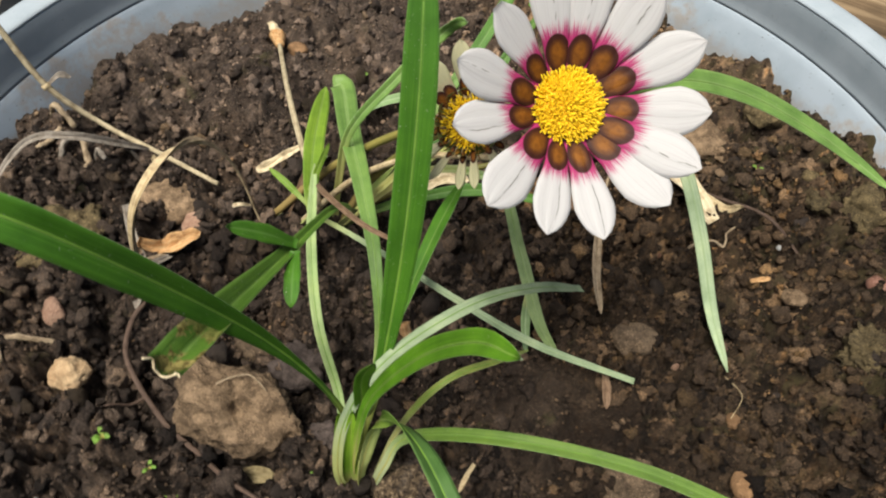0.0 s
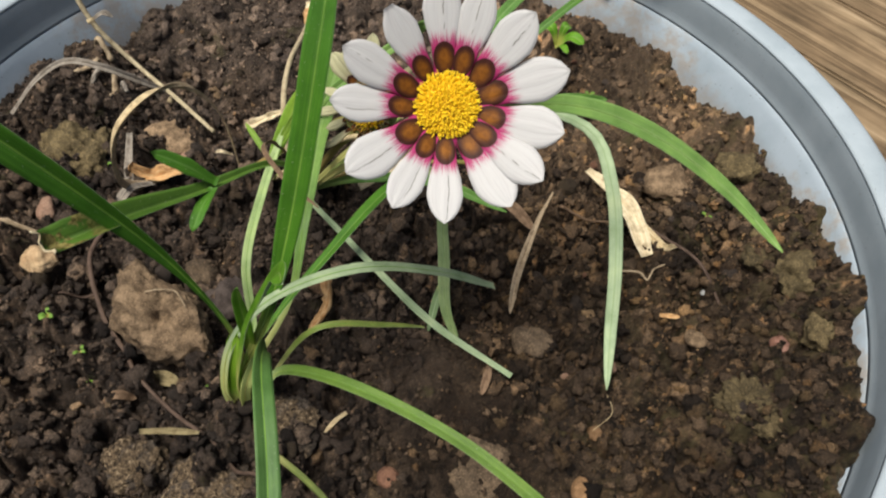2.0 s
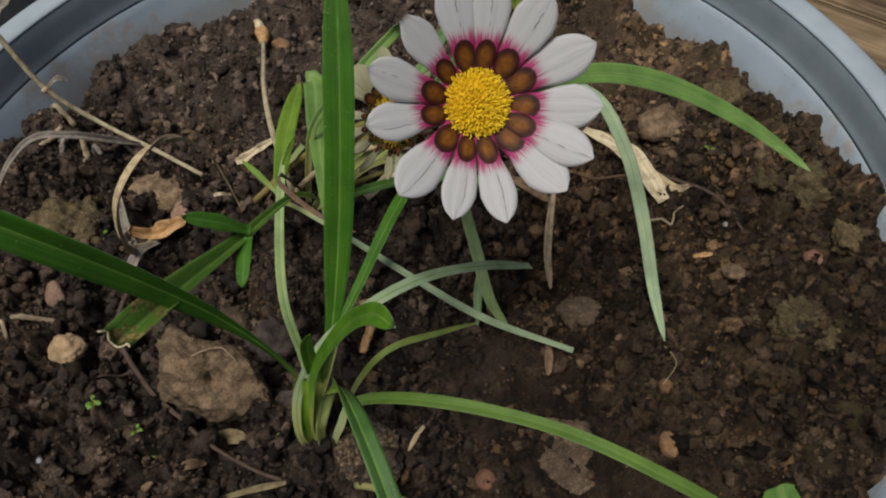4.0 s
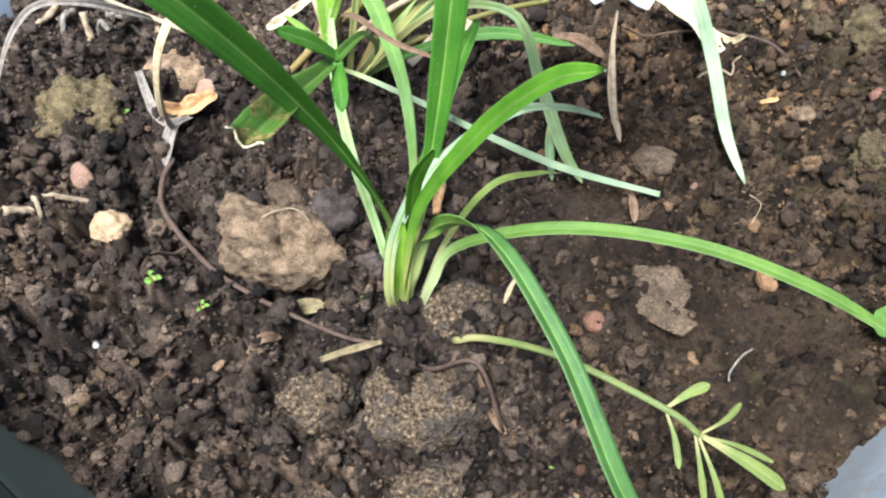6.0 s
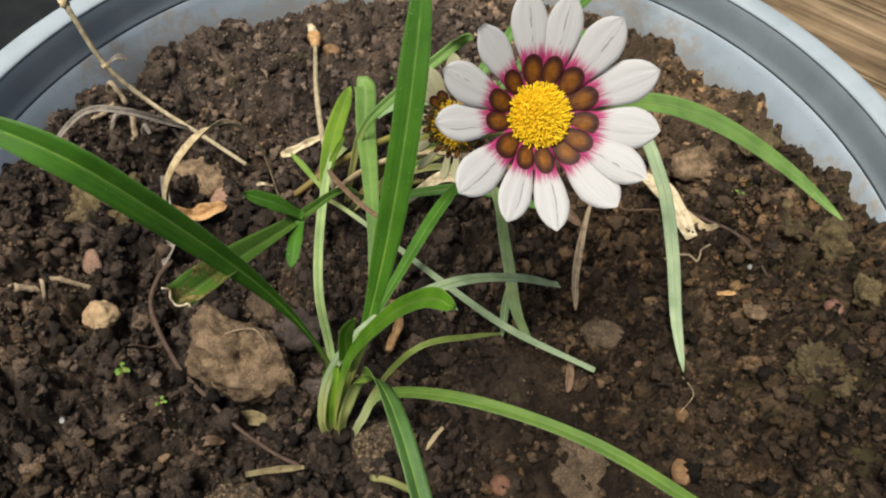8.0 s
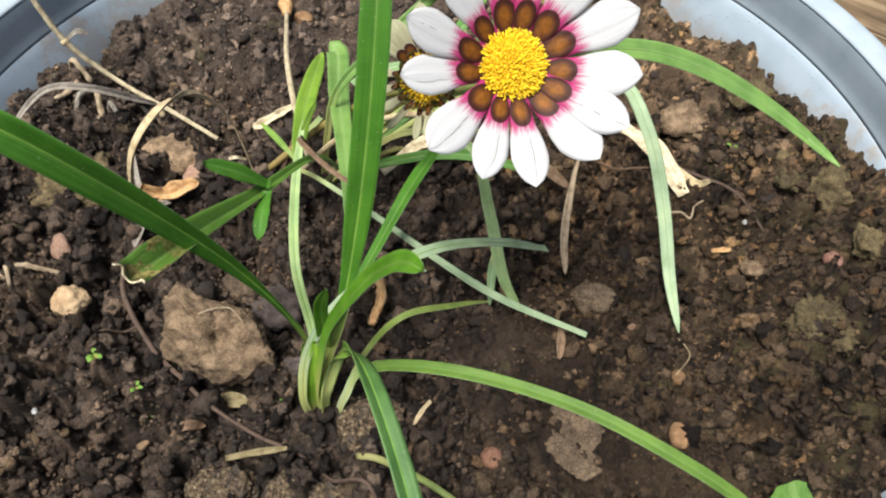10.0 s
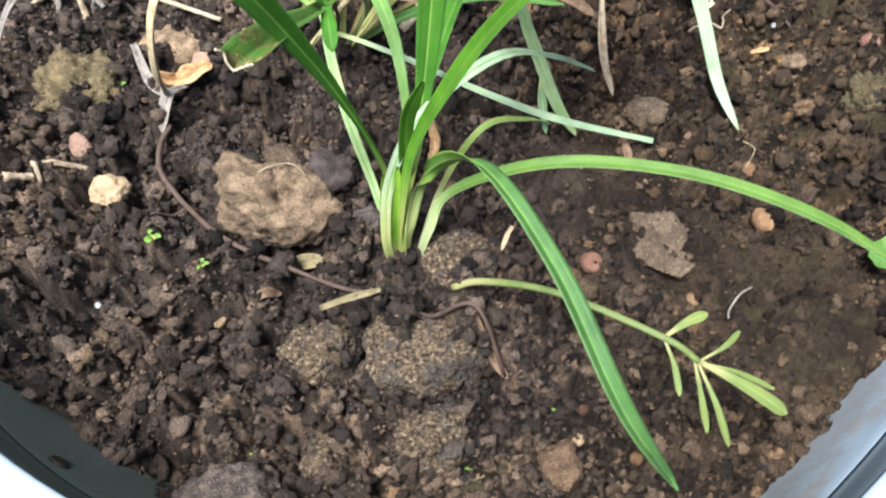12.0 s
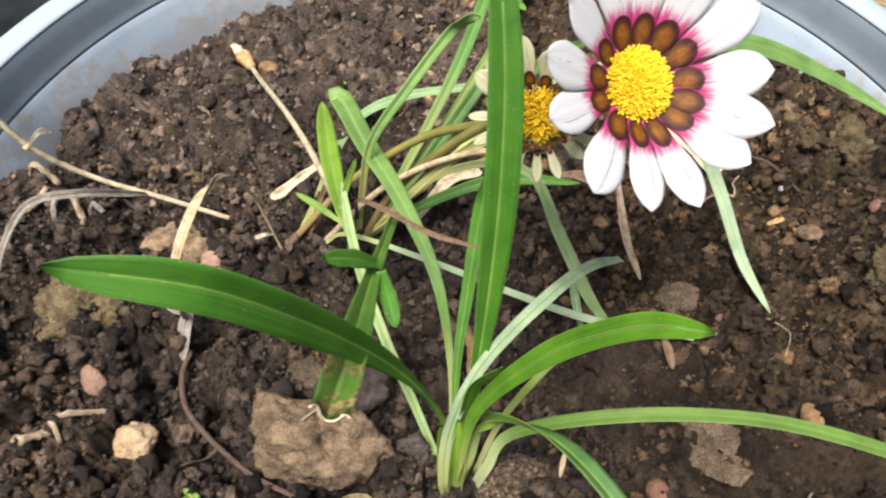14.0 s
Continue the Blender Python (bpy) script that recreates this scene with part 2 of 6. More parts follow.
def plastic_material(name, col, dirt=0.5, film_shade=0.0):
    m, nt, b = mat(name, 0.55, 0.25)
    co = objco(nt)
    sep = nt.nodes.new("ShaderNodeSeparateXYZ")
    nt.links.new(co, sep.inputs[0])
    f = noise_tex(nt, 30, 5, 0.6, co)
    g = noise_tex(nt, 420, 4, 0.65, co)
    c = mixc(nt, 1.0, col, ramp(nt, f, [(0.3, (0.84, 0.86, 0.86)), (0.6, (1.06, 1.05, 1.04))]), "MULTIPLY")
    # dried soil splashed up from the soil line
    reach = maths(nt, "MULTIPLY_ADD", noise_tex(nt, 14, 5, 0.7, co), 0.105, -0.036)
    splash = maths(nt, "MULTIPLY", step(nt, maths(nt, "SUBTRACT", reach, sep.outputs[2]), -0.004, 0.006), dirt)
    grain = maths(nt, "MULTIPLY", splash, step(nt, noise_tex(nt, 130, 5, 0.65, co), 0.34, 0.62))
    c = mixc(nt, grain, c, (0.33, 0.26, 0.185))
    if film_shade:
        # grey tone along the soil line, fading out upwards with an uneven edge
        grey_height = maths(nt, "ADD", sep.outputs[2], maths(nt, "MULTIPLY_ADD", noise_tex(nt, 25, 4, 0.6, co), -0.020, 0.010))
        c = mixc(nt, maths(nt, "MULTIPLY", step(nt, grey_height, 0.016, 0.004), 0.6), c, (0.225, 0.235, 0.24))
        # green-brown film towards the front of the wall, with that side's shade painted in
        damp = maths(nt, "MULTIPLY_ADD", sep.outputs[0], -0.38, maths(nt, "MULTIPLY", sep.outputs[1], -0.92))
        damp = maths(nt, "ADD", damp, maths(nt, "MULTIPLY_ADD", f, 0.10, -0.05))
        c = mixc(nt, maths(nt, "MULTIPLY", step(nt, damp, 0.150, 0.215), film_shade), c, (0.105, 0.118, 0.085))
    c = mixc(nt, maths(nt, "MULTIPLY", step(nt, noise_tex(nt, 700, 2, 0.5, co), 0.71, 0.74), 0.7), c, (0.10, 0.08, 0.06))
    nt.links.new(c, b.inputs["Base Color"])
    nt.links.new(ramp(nt, f, [(0.3, (0.50,) * 3), (0.7, (0.72,) * 3)]), b.inputs["Roughness"])
    bump(nt, b, g, 0.0002, 0.3)
    return m


def wood_material():
    m, nt, b = mat("weathered_wood", 0.8, 0.2)
    mapn = nt.nodes.new("ShaderNodeMapping")
    mapn.inputs["Scale"].default_value = (2.0, 34, 34)
    nt.links.new(objco(nt), mapn.inputs[0])
    f = noise_tex(nt, 1.3, 6, 0.65, mapn.outputs[0], 0.6)
    c = ramp(nt, f, [(0.28, (0.050, 0.036, 0.022)), (0.45, (0.145, 0.103, 0.062)), (0.62, (0.265, 0.200, 0.126)), (0.8, (0.38, 0.305, 0.210))])
    g = noise_tex(nt, 12, 4, 0.6, objco(nt))
    c = mixc(nt, 1.0, c, ramp(nt, g, [(0.3, (0.6, 0.58, 0.55)), (0.6, (1.1, 1.05, 1.0))]), "MULTIPLY")
    nt.links.new(c, b.inputs["Base Color"])
    bump(nt, b, f, 0.003, 0.8)
    return m


def plain_material(name, a, c, scale=80, rough=0.6):
    m, nt, b = mat(name, rough, 0.35)
    f = noise_tex(nt, scale, 5, 0.6, objco(nt))
    nt.links.new(mixc(nt, step(nt, f, 0.3, 0.7), a, c), b.inputs["Base Color"])
    bump(nt, b, f, 0.0006, 0.5)
    return m


SOIL = soil_material()
CLOD = lump_material("soil_clod", (0.026, 0.0195, 0.0155), (0.098, 0.073, 0.057), 0.6)
TAN_CLOD = lump_material("dry_clod", (0.135, 0.089, 0.051), (0.370, 0.254, 0.152), 0.40)
GRITTY_CLOD = gritty_material()
BROWN_CLOD = lump_material("brown_clod", (0.066, 0.046, 0.029), (0.140, 0.098, 0.061), 0.8)
ORANGE_CLOD = lump_material("orange_clod", (0.085, 0.050, 0.028), (0.200, 0.125, 0.070), 0.6)
MOSSY_CLOD = lump_material("mossy_clod", (0.062, 0.046, 0.022), (0.145, 0.108, 0.052), 0.8)
GREY_STONE = lump_material("grey_stone", (0.048, 0.036, 0.031), (0.112, 0.086, 0.074), 0.3)
PEBBLE = lump_material("pebble", (0.40, 0.26, 0.14), (0.60, 0.43, 0.25), 0.15, 0.6)
REDSTONE = lump_material("red_pebble", (0.12, 0.060, 0.038), (0.22, 0.110, 0.066), 0.2, 0.6)
ORANGE_STONE = lump_material("orange_pebble", (0.17, 0.095, 0.045), (0.29, 0.17, 0.085), 0.2, 0.6)
PEACH_STONE = lump_material("peach_pebble", (0.26, 0.15, 0.10), (0.42, 0.27, 0.19), 0.2, 0.6)
PINK_STONE = lump_material("pink_pebble", (0.20, 0.095, 0.065), (0.36, 0.20, 0.15), 0.2, 0.6)
WHITE_GRIT = lump_material("white_grit", (0.36, 0.36, 0.35), (0.56, 0.56, 0.54), 0.1, 0.5)
LEAF = leaf_material("leaf_green", (0.058, 0.162, 0.015), (0.15, 0.28, 0.07), (0.58, 0.58, 0.16))
LEAF_DARK = leaf_material("leaf_dark_green", (0.048, 0.138, 0.012), (0.105, 0.22, 0.036), (0.58, 0.58, 0.16))
LEAF_TORN = leaf_material("leaf_torn_green", (0.085, 0.178, 0.026), (0.16, 0.27, 0.07), (0.30, 0.36, 0.10), torn=0.85)
LEAF_LONG = leaf_material("leaf_olive_green", (0.112, 0.195, 0.034), (0.22, 0.32, 0.11), (0.46, 0.52, 0.28))
LEAF_LOBE = leaf_material("leaf_lobe_green", (0.058, 0.162, 0.015), (0.13, 0.25, 0.06), (0.058, 0.162, 0.015))
LEAF_REAR = leaf_material("leaf_rear_green", (0.082, 0.195, 0.030), (0.18, 0.30, 0.09), (0.25, 0.32, 0.08))
LEAF_LIME = leaf_material("leaf_lime_green", (0.22, 0.37, 0.045), (0.34, 0.46, 0.12), (0.34, 0.44, 0.12), 0.2)
LEAF_STRAW = leaf_material("leaf_straw_green", (0.24, 0.30, 0.075), (0.36, 0.42, 0.15), (0.50, 0.50, 0.22))
LEAF_PALE = leaf_material("leaf_pale_green", (0.15, 0.29, 0.040), (0.36, 0.48, 0.16), (0.52, 0.50, 0.16))
LEAF_GREY = leaf_material("leaf_grey_green", (0.21, 0.32, 0.14), (0.40, 0.50, 0.30), (0.46, 0.48, 0.18))
LEAF_FRESH = leaf_material("leaf_fresh_green", (0.125, 0.300, 0.020), (0.30, 0.46, 0.10), (0.50, 0.53, 0.12), 0.15)
LEAF_FAR = leaf_material("leaf_light_green", (0.17, 0.30, 0.075), (0.32, 0.44, 0.18), (0.50, 0.50, 0.18))
LEAF_BLUE = leaf_material("leaf_blue_green", (0.090, 0.190, 0.048), (0.13, 0.25, 0.085), (0.52, 0.58, 0.20))
LEAF_SILVER = leaf_material("leaf_silver_green", (0.30, 0.41, 0.17), (0.44, 0.52, 0.28), (0.52, 0.50, 0.20))
UNDER = leaf_material("leaf_silver_underside", (0.33, 0.42, 0.26), (0.26, 0.36, 0.17), (0.46, 0.50, 0.17), rough=0.7)
SEEDLING = leaf_material("seedling_olive", (0.160, 0.205, 0.055), (0.27, 0.31, 0.11), (0.34, 0.32, 0.13))
STALK = leaf_material("flower_stalk", (0.22, 0.20, 0.055), (0.30, 0.28, 0.10), (0.30, 0.22, 0.08))
FOOT = leaf_material("leaf_foot", (0.26, 0.46, 0.040), (0.40, 0.56, 0.10), (0.56, 0.58, 0.20), 0.25)
CALYX = leaf_material("calyx", (0.26, 0.34, 0.12), (0.4, 0.46, 0.25), (0.28, 0.34, 0.12))
DRY = dry_material("dry_straw", (0.36, 0.27, 0.14), (0.58, 0.49, 0.32))
DRY_GREY = dry_material("dry_grey_leaf", (0.14, 0.122, 0.102), (0.32, 0.288, 0.246))
DRY_BROWN = dry_material("dry_brown_leaf", (0.105, 0.066, 0.040), (0.225, 0.150, 0.095))
DRY_ORANGE = dry_material("dry_orange_leaf", (0.36, 0.17, 0.055), (0.58, 0.40, 0.21))
DRY_TAN = dry_material("dry_tan_stem", (0.22, 0.165, 0.10), (0.45, 0.36, 0.25))
DRY_STALK = dry_material("dry_stalk", (0.30, 0.25, 0.155), (0.50, 0.43, 0.29))
DRY_OLIVE = dry_material("dry_olive_straw", (0.15, 0.120, 0.058), (0.27, 0.225, 0.125))
DRY_PALE = dry_material("dry_pale_leaf", (0.50, 0.40, 0.24), (0.72, 0.64, 0.46))
ROOT = dry_material("root_bark", (0.052, 0.034, 0.026), (0.115, 0.077, 0.057))
PETAL = petal_material("petal_white", (0.63, 0.62, 0.61))
PETAL_OLD = petal_material("petal_faded", (0.60, 0.58, 0.36), 0.9)
YELLOW = plain_material("yellow_floret", (0.74, 0.46, 0.008), (0.86, 0.62, 0.020), 900)
FADED_DISC = plain_material("faded_disc", (0.045, 0.018, 0.004), (0.26, 0.13, 0.012), 700)
YELLOW_DEEP = plain_material("yellow_disc", (0.64, 0.36, 0.006), (0.78, 0.50, 0.010), 900)
POT_LIP = plastic_material("lip_plastic", (0.29, 0.335, 0.37), 0.3)
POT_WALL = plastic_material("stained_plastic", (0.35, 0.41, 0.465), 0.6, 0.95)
# slightly greyer band plastic; most of its darker tone is painted shade
POT_BAND = plastic_material("shaded_band_plastic", (0.232, 0.270, 0.300), 0.1, 0.95)
HOLE_SHADE = plain_material("hole_shade", (0.012, 0.011, 0.009), (0.045, 0.032, 0.018), 200)
WOOD = wood_material()
GROUND = plain_material("dark_ground", (0.007, 0.009, 0.011), (0.020, 0.021, 0.022), 12, 0.9)
GROUND.node_tree.nodes["Principled BSDF"].inputs["Specular IOR Level"].default_value = 0.08


# ---- building helpers ----
def thing(name, label, category, at=(0, 0, 0), group="", kind=""):
    ob = new(name)
    ob.location = at
    ob.empty_display_size = 0.01
    return tagged(ob, label, category, group, kind)


def mesh_of(name, verts, faces, mats, fmat=None, uvs=None, smooth=True):
    me = bpy.data.meshes.new(name)
    me.from_pydata([tuple(v) for v in verts], [], [tuple(f) for f in faces])
    for m in mats if isinstance(mats, (list, tuple)) else [mats]:
        me.materials.append(m)
    if fmat is not None:
        me.polygons.foreach_set("material_index", fmat)
    if uvs is not None:
        layer = me.uv_layers.new(name="UVMap")
        idx = np.empty(len(me.loops), dtype=np.int32)
        me.loops.foreach_get("vertex_index", idx)
        layer.data.foreach_set("uv", np.asarray(uvs, dtype=np.float32)[idx].ravel())
    if smooth:
        me.polygons.foreach_set("use_smooth", np.ones(len(me.polygons), dtype=bool))
    me.update()
    return me


def part(name, me, parent, label=""):
    """Links a mesh, given in world places, as one part under a thing or under a part."""
    ob = new(name, me)
    ob.parent = parent
    if parent is not None:
        at = Vector(parent.location)
        if parent.parent is not None:
            at += parent.parent.location
        ob.location = -at
    if label:
        ob["label"] = label
    return ob


def own(name, me, label, category, group="", kind=""):
    """A thing of one mesh, its origin moved to its lowest middle."""
    n = len(me.vertices)
    co = np.empty(n * 3, dtype=np.float32)
    me.vertices.foreach_get("co", co)
    co = co.reshape(-1, 3)
    o = np.array([co[:, 0].mean(), co[:, 1].mean(), co[:, 2].min()], dtype=np.float32)
    me.vertices.foreach_set("co", (co - o).ravel())
    me.update()
    ob = new(name, me)
    ob.location = o.tolist()
    return tagged(ob, label, category, group, kind)


def spline(ctrl, n):
    c = np.asarray(ctrl, float)
    p = np.vstack([2 * c[0] - c[1], c, 2 * c[-1] - c[-2]])
    k = len(c) - 1
    out = []
    for u in np.linspace(0, k, n):
        i = min(int(u), k - 1)
        s = u - i
        a, b, d, e = p[i:i + 4]
        out.append(0.5 * (2 * b + (d - a) * s + (2 * a - 5 * b + 4 * d - e) * s * s + (3 * b - a - 3 * d + e) * s ** 3))
    return np.array(out)


def unit(a):
    return a / np.maximum(np.linalg.norm(a, axis=-1, keepdims=True), 1e-9)


def frames(c, face):
    t = unit(np.gradient(c, axis=0))
    f = np.asarray(face, float)
    nrm = unit(f - (t @ f)[:, None] * t)
    return t, nrm, np.cross(t, nrm)


def blade_mesh(name, ctrl, width, mats, face=(0, -0.5, 1), fold=0.22, wide=0.62, foot=0.35, seg=34, twist=0.0, thick=0.0005, tip=0.0, wave=0.0, seed=1, stalk=0.0):
    """A strap-shaped leaf along a curve: grooved midrib, raised halves, thickness, a narrow foot and a tapered tip."""
    c = spline(ctrl, seg)
    v = np.linspace(0, 1, seg)
    t, nrm, side = frames(c, face)
    if twist:
        a = np.radians(twist) * v[:, None]
        nrm, side = nrm * np.cos(a) + side * np.sin(a), side * np.cos(a) - nrm * np.sin(a)
    s = np.clip((v - stalk) / (wide - stalk), 0, 1)
    w = foot + (1 - foot) * s * s * (3 - 2 * s)
    e = np.clip((v - wide) / (1 - wide), 0, 1)
    w = w * np.maximum(np.sqrt(np.clip(1 - e ** 2.2, 0, 1)), tip) * width * 0.5
    r = np.random.default_rng(seed)
    w = w * (1 + 0.05 * np.interp(v, np.linspace(0, 1, 9), r.normal(size=9)))
    w = np.maximum(w, 0.0003)
    x = np.array([-1, -0.72, -0.4, -0.12, 0, 0.12, 0.4, 0.72, 1.0])
    prof = fold * np.array([1.0, 0.74, 0.46, 0.20, 0.0, 0.20, 0.46, 0.74, 1.0])
    ripple = wave * np.sin(v * 17 + seed)[:, None] * np.sign(x)[None] * np.abs(x)[None] ** 2
    top = c[:, None] + side[:, None] * (w[:, None, None] * x[None, :, None]) + nrm[:, None] * (w[:, None] * (prof[None] + ripple))[..., None]
    th = thick * (1.0 - 0.75 * np.abs(x)) + 0.00008
    bot = top - nrm[:, None] * th[None, :, None]
    k = len(x)
    verts = np.concatenate([top.reshape(-1, 3), bot.reshape(-1, 3)])
    uv = np.stack(np.broadcast_arrays((x * 0.5 + 0.5)[None], v[:, None]), -1).reshape(-1, 2)
    uv = np.concatenate([uv, uv])
    m = seg * k
    faces, fm = [], []
    for i in range(seg - 1):
        for j in range(k - 1):
            a = i * k + j
            faces.append((a, a + 1, a + k + 1, a + k)), fm.append(0)
            faces.append((m + a, m + a + k, m + a + k + 1, m + a + 1)), fm.append(1)
        a, b = i * k, i * k + k - 1
        faces.append((a, a + k, m + a + k, m + a)), fm.append(1)
        faces.append((b, m + b, m + b + k, b + k)), fm.append(1)
    for i in (0, seg - 1):
        a = i * k
        loop = [a + j for j in range(k)] + [m + a + j for j in reversed(range(k))]
        faces.append(loop if i == 0 else loop[::-1]), fm.append(1)
    return mesh_of(name, verts, faces, mats, fm, uv)


def tube_mesh(name, ctrl, r0, r1, material, seg=24, sides=8, rough=0.0, seed=1, flat=1.0, face=(0, -0.5, 1)):
    c = spline(ctrl, seg)
    v = np.linspace(0, 1, seg)
    t, nrm, side = frames(c, face)
    r = np.random.default_rng(seed)
    rad = (r0 + (r1 - r0) * v)[:, None] * (1 + rough * r.normal(size=(seg, sides)))
    a = np.linspace(0, 2 * np.pi, sides, endpoint=False)
    ring = c[:, None] + side[:, None] * (rad * np.cos(a))[..., None] + nrm[:, None] * (rad * flat * np.sin(a))[..., None]
    verts = np.concatenate([ring.reshape(-1, 3), c[:1], c[-1:]])
    faces = []
    for i in range(seg - 1):
        for j in range(sides):
            b = (j + 1) % sides
            faces.append((i * sides + j, i * sides + b, (i + 1) * sides + b, (i + 1) * sides + j))
    for j in range(sides):
        b = (j + 1) % sides
        faces.append((seg * sides, b, j))
        faces.append((seg * sides + 1, (seg - 1) * sides + j, (seg - 1) * sides + b))
    uv = np.concatenate([np.stack(np.broadcast_arrays(np.linspace(0, 1, sides)[None], v[:, None]), -1).reshape(-1, 2), [[0.5, 0], [0.5, 1]]])
    return mesh_of(name, verts, faces, material, None, uv)


def lump_mesh(name, size, material, seed=1, at=(0, 0, 0), sub=3, rough=0.35, flat=1.0, turn=0.0, facets=7, dents=()):
    """A broken lump: a ball cut by random planes, then roughened."""
    bm = bmesh.new()
    bmesh.ops.create_icosphere(bm, subdivisions=sub, radius=1.0)
    r = np.random.default_rng(seed)
    planes = [(Vector(r.normal(size=3)).normalized(), r.uniform(0.62, 0.92)) for _ in range(facets)]
    shift = Vector(r.uniform(-50, 50, 3))
    turned = Matrix.Rotation(turn, 3, "Z")
    big, small = max(size), min(size)
    for vert in bm.verts:
        u = vert.co.copy()
        p = u.copy()
        for n, d in planes:
            over = p.dot(n) - d
            if over > 0:
                p -= n * over * 0.85
        for way, wide, deep in dents:
            off = (u - Vector(way).normalized()).length / wide
            p *= 1 - deep * math.exp(-off * off)
        s = Vector((p.x * size[0], p.y * size[1], p.z * size[2]))
        out = Vector((u.x / size[0], u.y / size[1], u.z / size[2])).normalized()
        q = s / big * 1.9 + shift
        s += out * rough * small * (noise.fractal(q, 0.9, 2.1, 3) * 0.40 + noise.fractal(q * 3.7, 0.8, 2.0, 3) * 0.20 + noise.fractal(q * 10.0, 0.7, 2.0, 3) * 0.13)
        vert.co = turned @ s + Vector(at)
    me = bpy.data.meshes.new(name)
    bm.to_mesh(me)
    bm.free()
    me.materials.append(material)
    me.polygons.foreach_set("use_smooth", np.ones(len(me.polygons), dtype=bool))
    return me


# ---- ground, boards and pot ----
def disc_sheet(name, z, r, material):
    bm = bmesh.new()
    bmesh.ops.create_grid(bm, x_segments=24, y_segments=24, size=r)
    for v in bm.verts:
        v.co.z = z + 0.004 * noise.noise(v.co * 3)
    me = bpy.data.meshes.new(name)
    bm.to_mesh(me)
    bm.free()
    me.materials.append(material)
    return me


tagged(new("ground", disc_sheet("ground", -0.215, 60.0, GROUND)), "dark damp ground under the pot", "ground", kind="structure")


def board(x, y, z, ln, wd, turn, seed):
    bm = bmesh.new()
    bmesh.ops.create_cube(bm, size=1.0)
    for v in bm.verts:
        v.co = Vector((v.co.x * ln, v.co.y * wd, v.co.z * 0.025))
    bmesh.ops.bevel(bm, geom=bm.edges[:], offset=0.003, segments=2, affect="EDGES")
    me = bpy.data.meshes.new("wooden_board")
    bm.to_mesh(me)
    bm.free()
    me.materials.append(WOOD)
    ob = new("wooden_board", me)
    ob.matrix_world = pose(x, y, z, 0, 0, turn)
    return tagged(ob, "weathered brown wooden board with open grain", "board", "boards behind the pot")


for i in range(5):
    d = 0.150 * i
    board(0.44 + d * 0.60, 0.42 + d * 0.80, -0.200, 1.5, 0.145, -37, i)


def plain_wall(name, x, y, z, sx, sy, sz, label):
    bm = bmesh.new()
    bmesh.ops.create_cube(bm, size=1.0)
    for v in bm.verts:
        v.co = Vector((v.co.x * sx + x, v.co.y * sy + y, v.co.z * sz + z))
    bmesh.ops.bevel(bm, geom=bm.edges[:], offset=0.008, segments=2, affect="EDGES")
    me = bpy.data.meshes.new(name)
    bm.to_mesh(me)
    bm.free()
    me.materials.append(GROUND)
    return tagged(new(name, me), label, "wall", kind="structure")


# unseen walls, added to block sky light from the front and the far side
plain_wall("unseen_wall_south", -0.2, -0.62, -0.005, 2.4, 0.10, 0.42, "added unseen low dark wall that blocks light from the front")
plain_wall("unseen_wall_north", 0.45, 1.75, 0.635, 4.5, 0.12, 1.70, "added unseen dark wall that blocks sky light from the far side")


def lathe(name, profile, material, seg=160, closed=True):
    p = np.array(profile)
    a = np.linspace(0, 2 * np.pi, seg, endpoint=False)
    k = len(p)
    v = np.stack([np.outer(np.cos(a), p[:, 0]), np.outer(np.sin(a), p[:, 0]), np.broadcast_to(p[:, 1], (seg, k))], -1).reshape(-1, 3)
    faces = []
    for i in range(seg):
        n = (i + 1) % seg
        for j in range(k if closed else k - 1):
            m = (j + 1) % k
            faces.append((i * k + j, n * k + j, n * k + m, i * k + m))
    return mesh_of(name, v, faces, material)


pot = thing("flower_pot", "round blue-grey plastic tub with a shade-toned inner band, filled with soil", "pot", kind="")
pot.matrix_world = POT_M


def pot_part(name, me, label=""):
    # the soft tub bulges a little at the front
    for v in me.vertices:
        r = math.hypot(v.co.x, v.co.y)
        if r > 0.15:
            out = 0.010 * math.exp(-((math.degrees(math.atan2(v.co.y, v.co.x)) + 76) / 12) ** 2)
            v.co.x, v.co.y = v.co.x * (1 + out / r), v.co.y * (1 + out / r)
    ob = new(name, me)
    ob.parent = pot
    if label:
        ob["label"] = label
    return ob


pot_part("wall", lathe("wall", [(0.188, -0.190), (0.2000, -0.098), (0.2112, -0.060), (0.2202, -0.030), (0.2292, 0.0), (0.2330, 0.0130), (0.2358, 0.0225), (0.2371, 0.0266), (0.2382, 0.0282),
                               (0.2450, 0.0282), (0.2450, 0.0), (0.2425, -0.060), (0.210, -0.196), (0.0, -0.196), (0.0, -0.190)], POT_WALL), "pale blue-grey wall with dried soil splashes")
pot_part("band", lathe("band", [(0.2376, 0.0278), (0.2384, 0.0292), (0.2388, 0.0350), (0.2394, 0.0430), (0.2399, 0.0494), (0.2404, 0.0507), (0.2460, 0.0509), (0.2460, 0.0278)], POT_BAND), "slightly greyer band below the lip, with its shade painted in")
pot_part("lip", lathe("lip", [(0.2399, 0.0505), (0.2402, 0.0514), (0.2411, 0.0522), (0.2440, 0.0527), (0.2490, 0.0530), (0.2530, 0.0526), (0.2554, 0.0512), (0.2562, 0.0480),
                             (0.2560, 0.0380), (0.2540, 0.0380), (0.2536, 0.0496)], POT_LIP), "pale rolled lip")


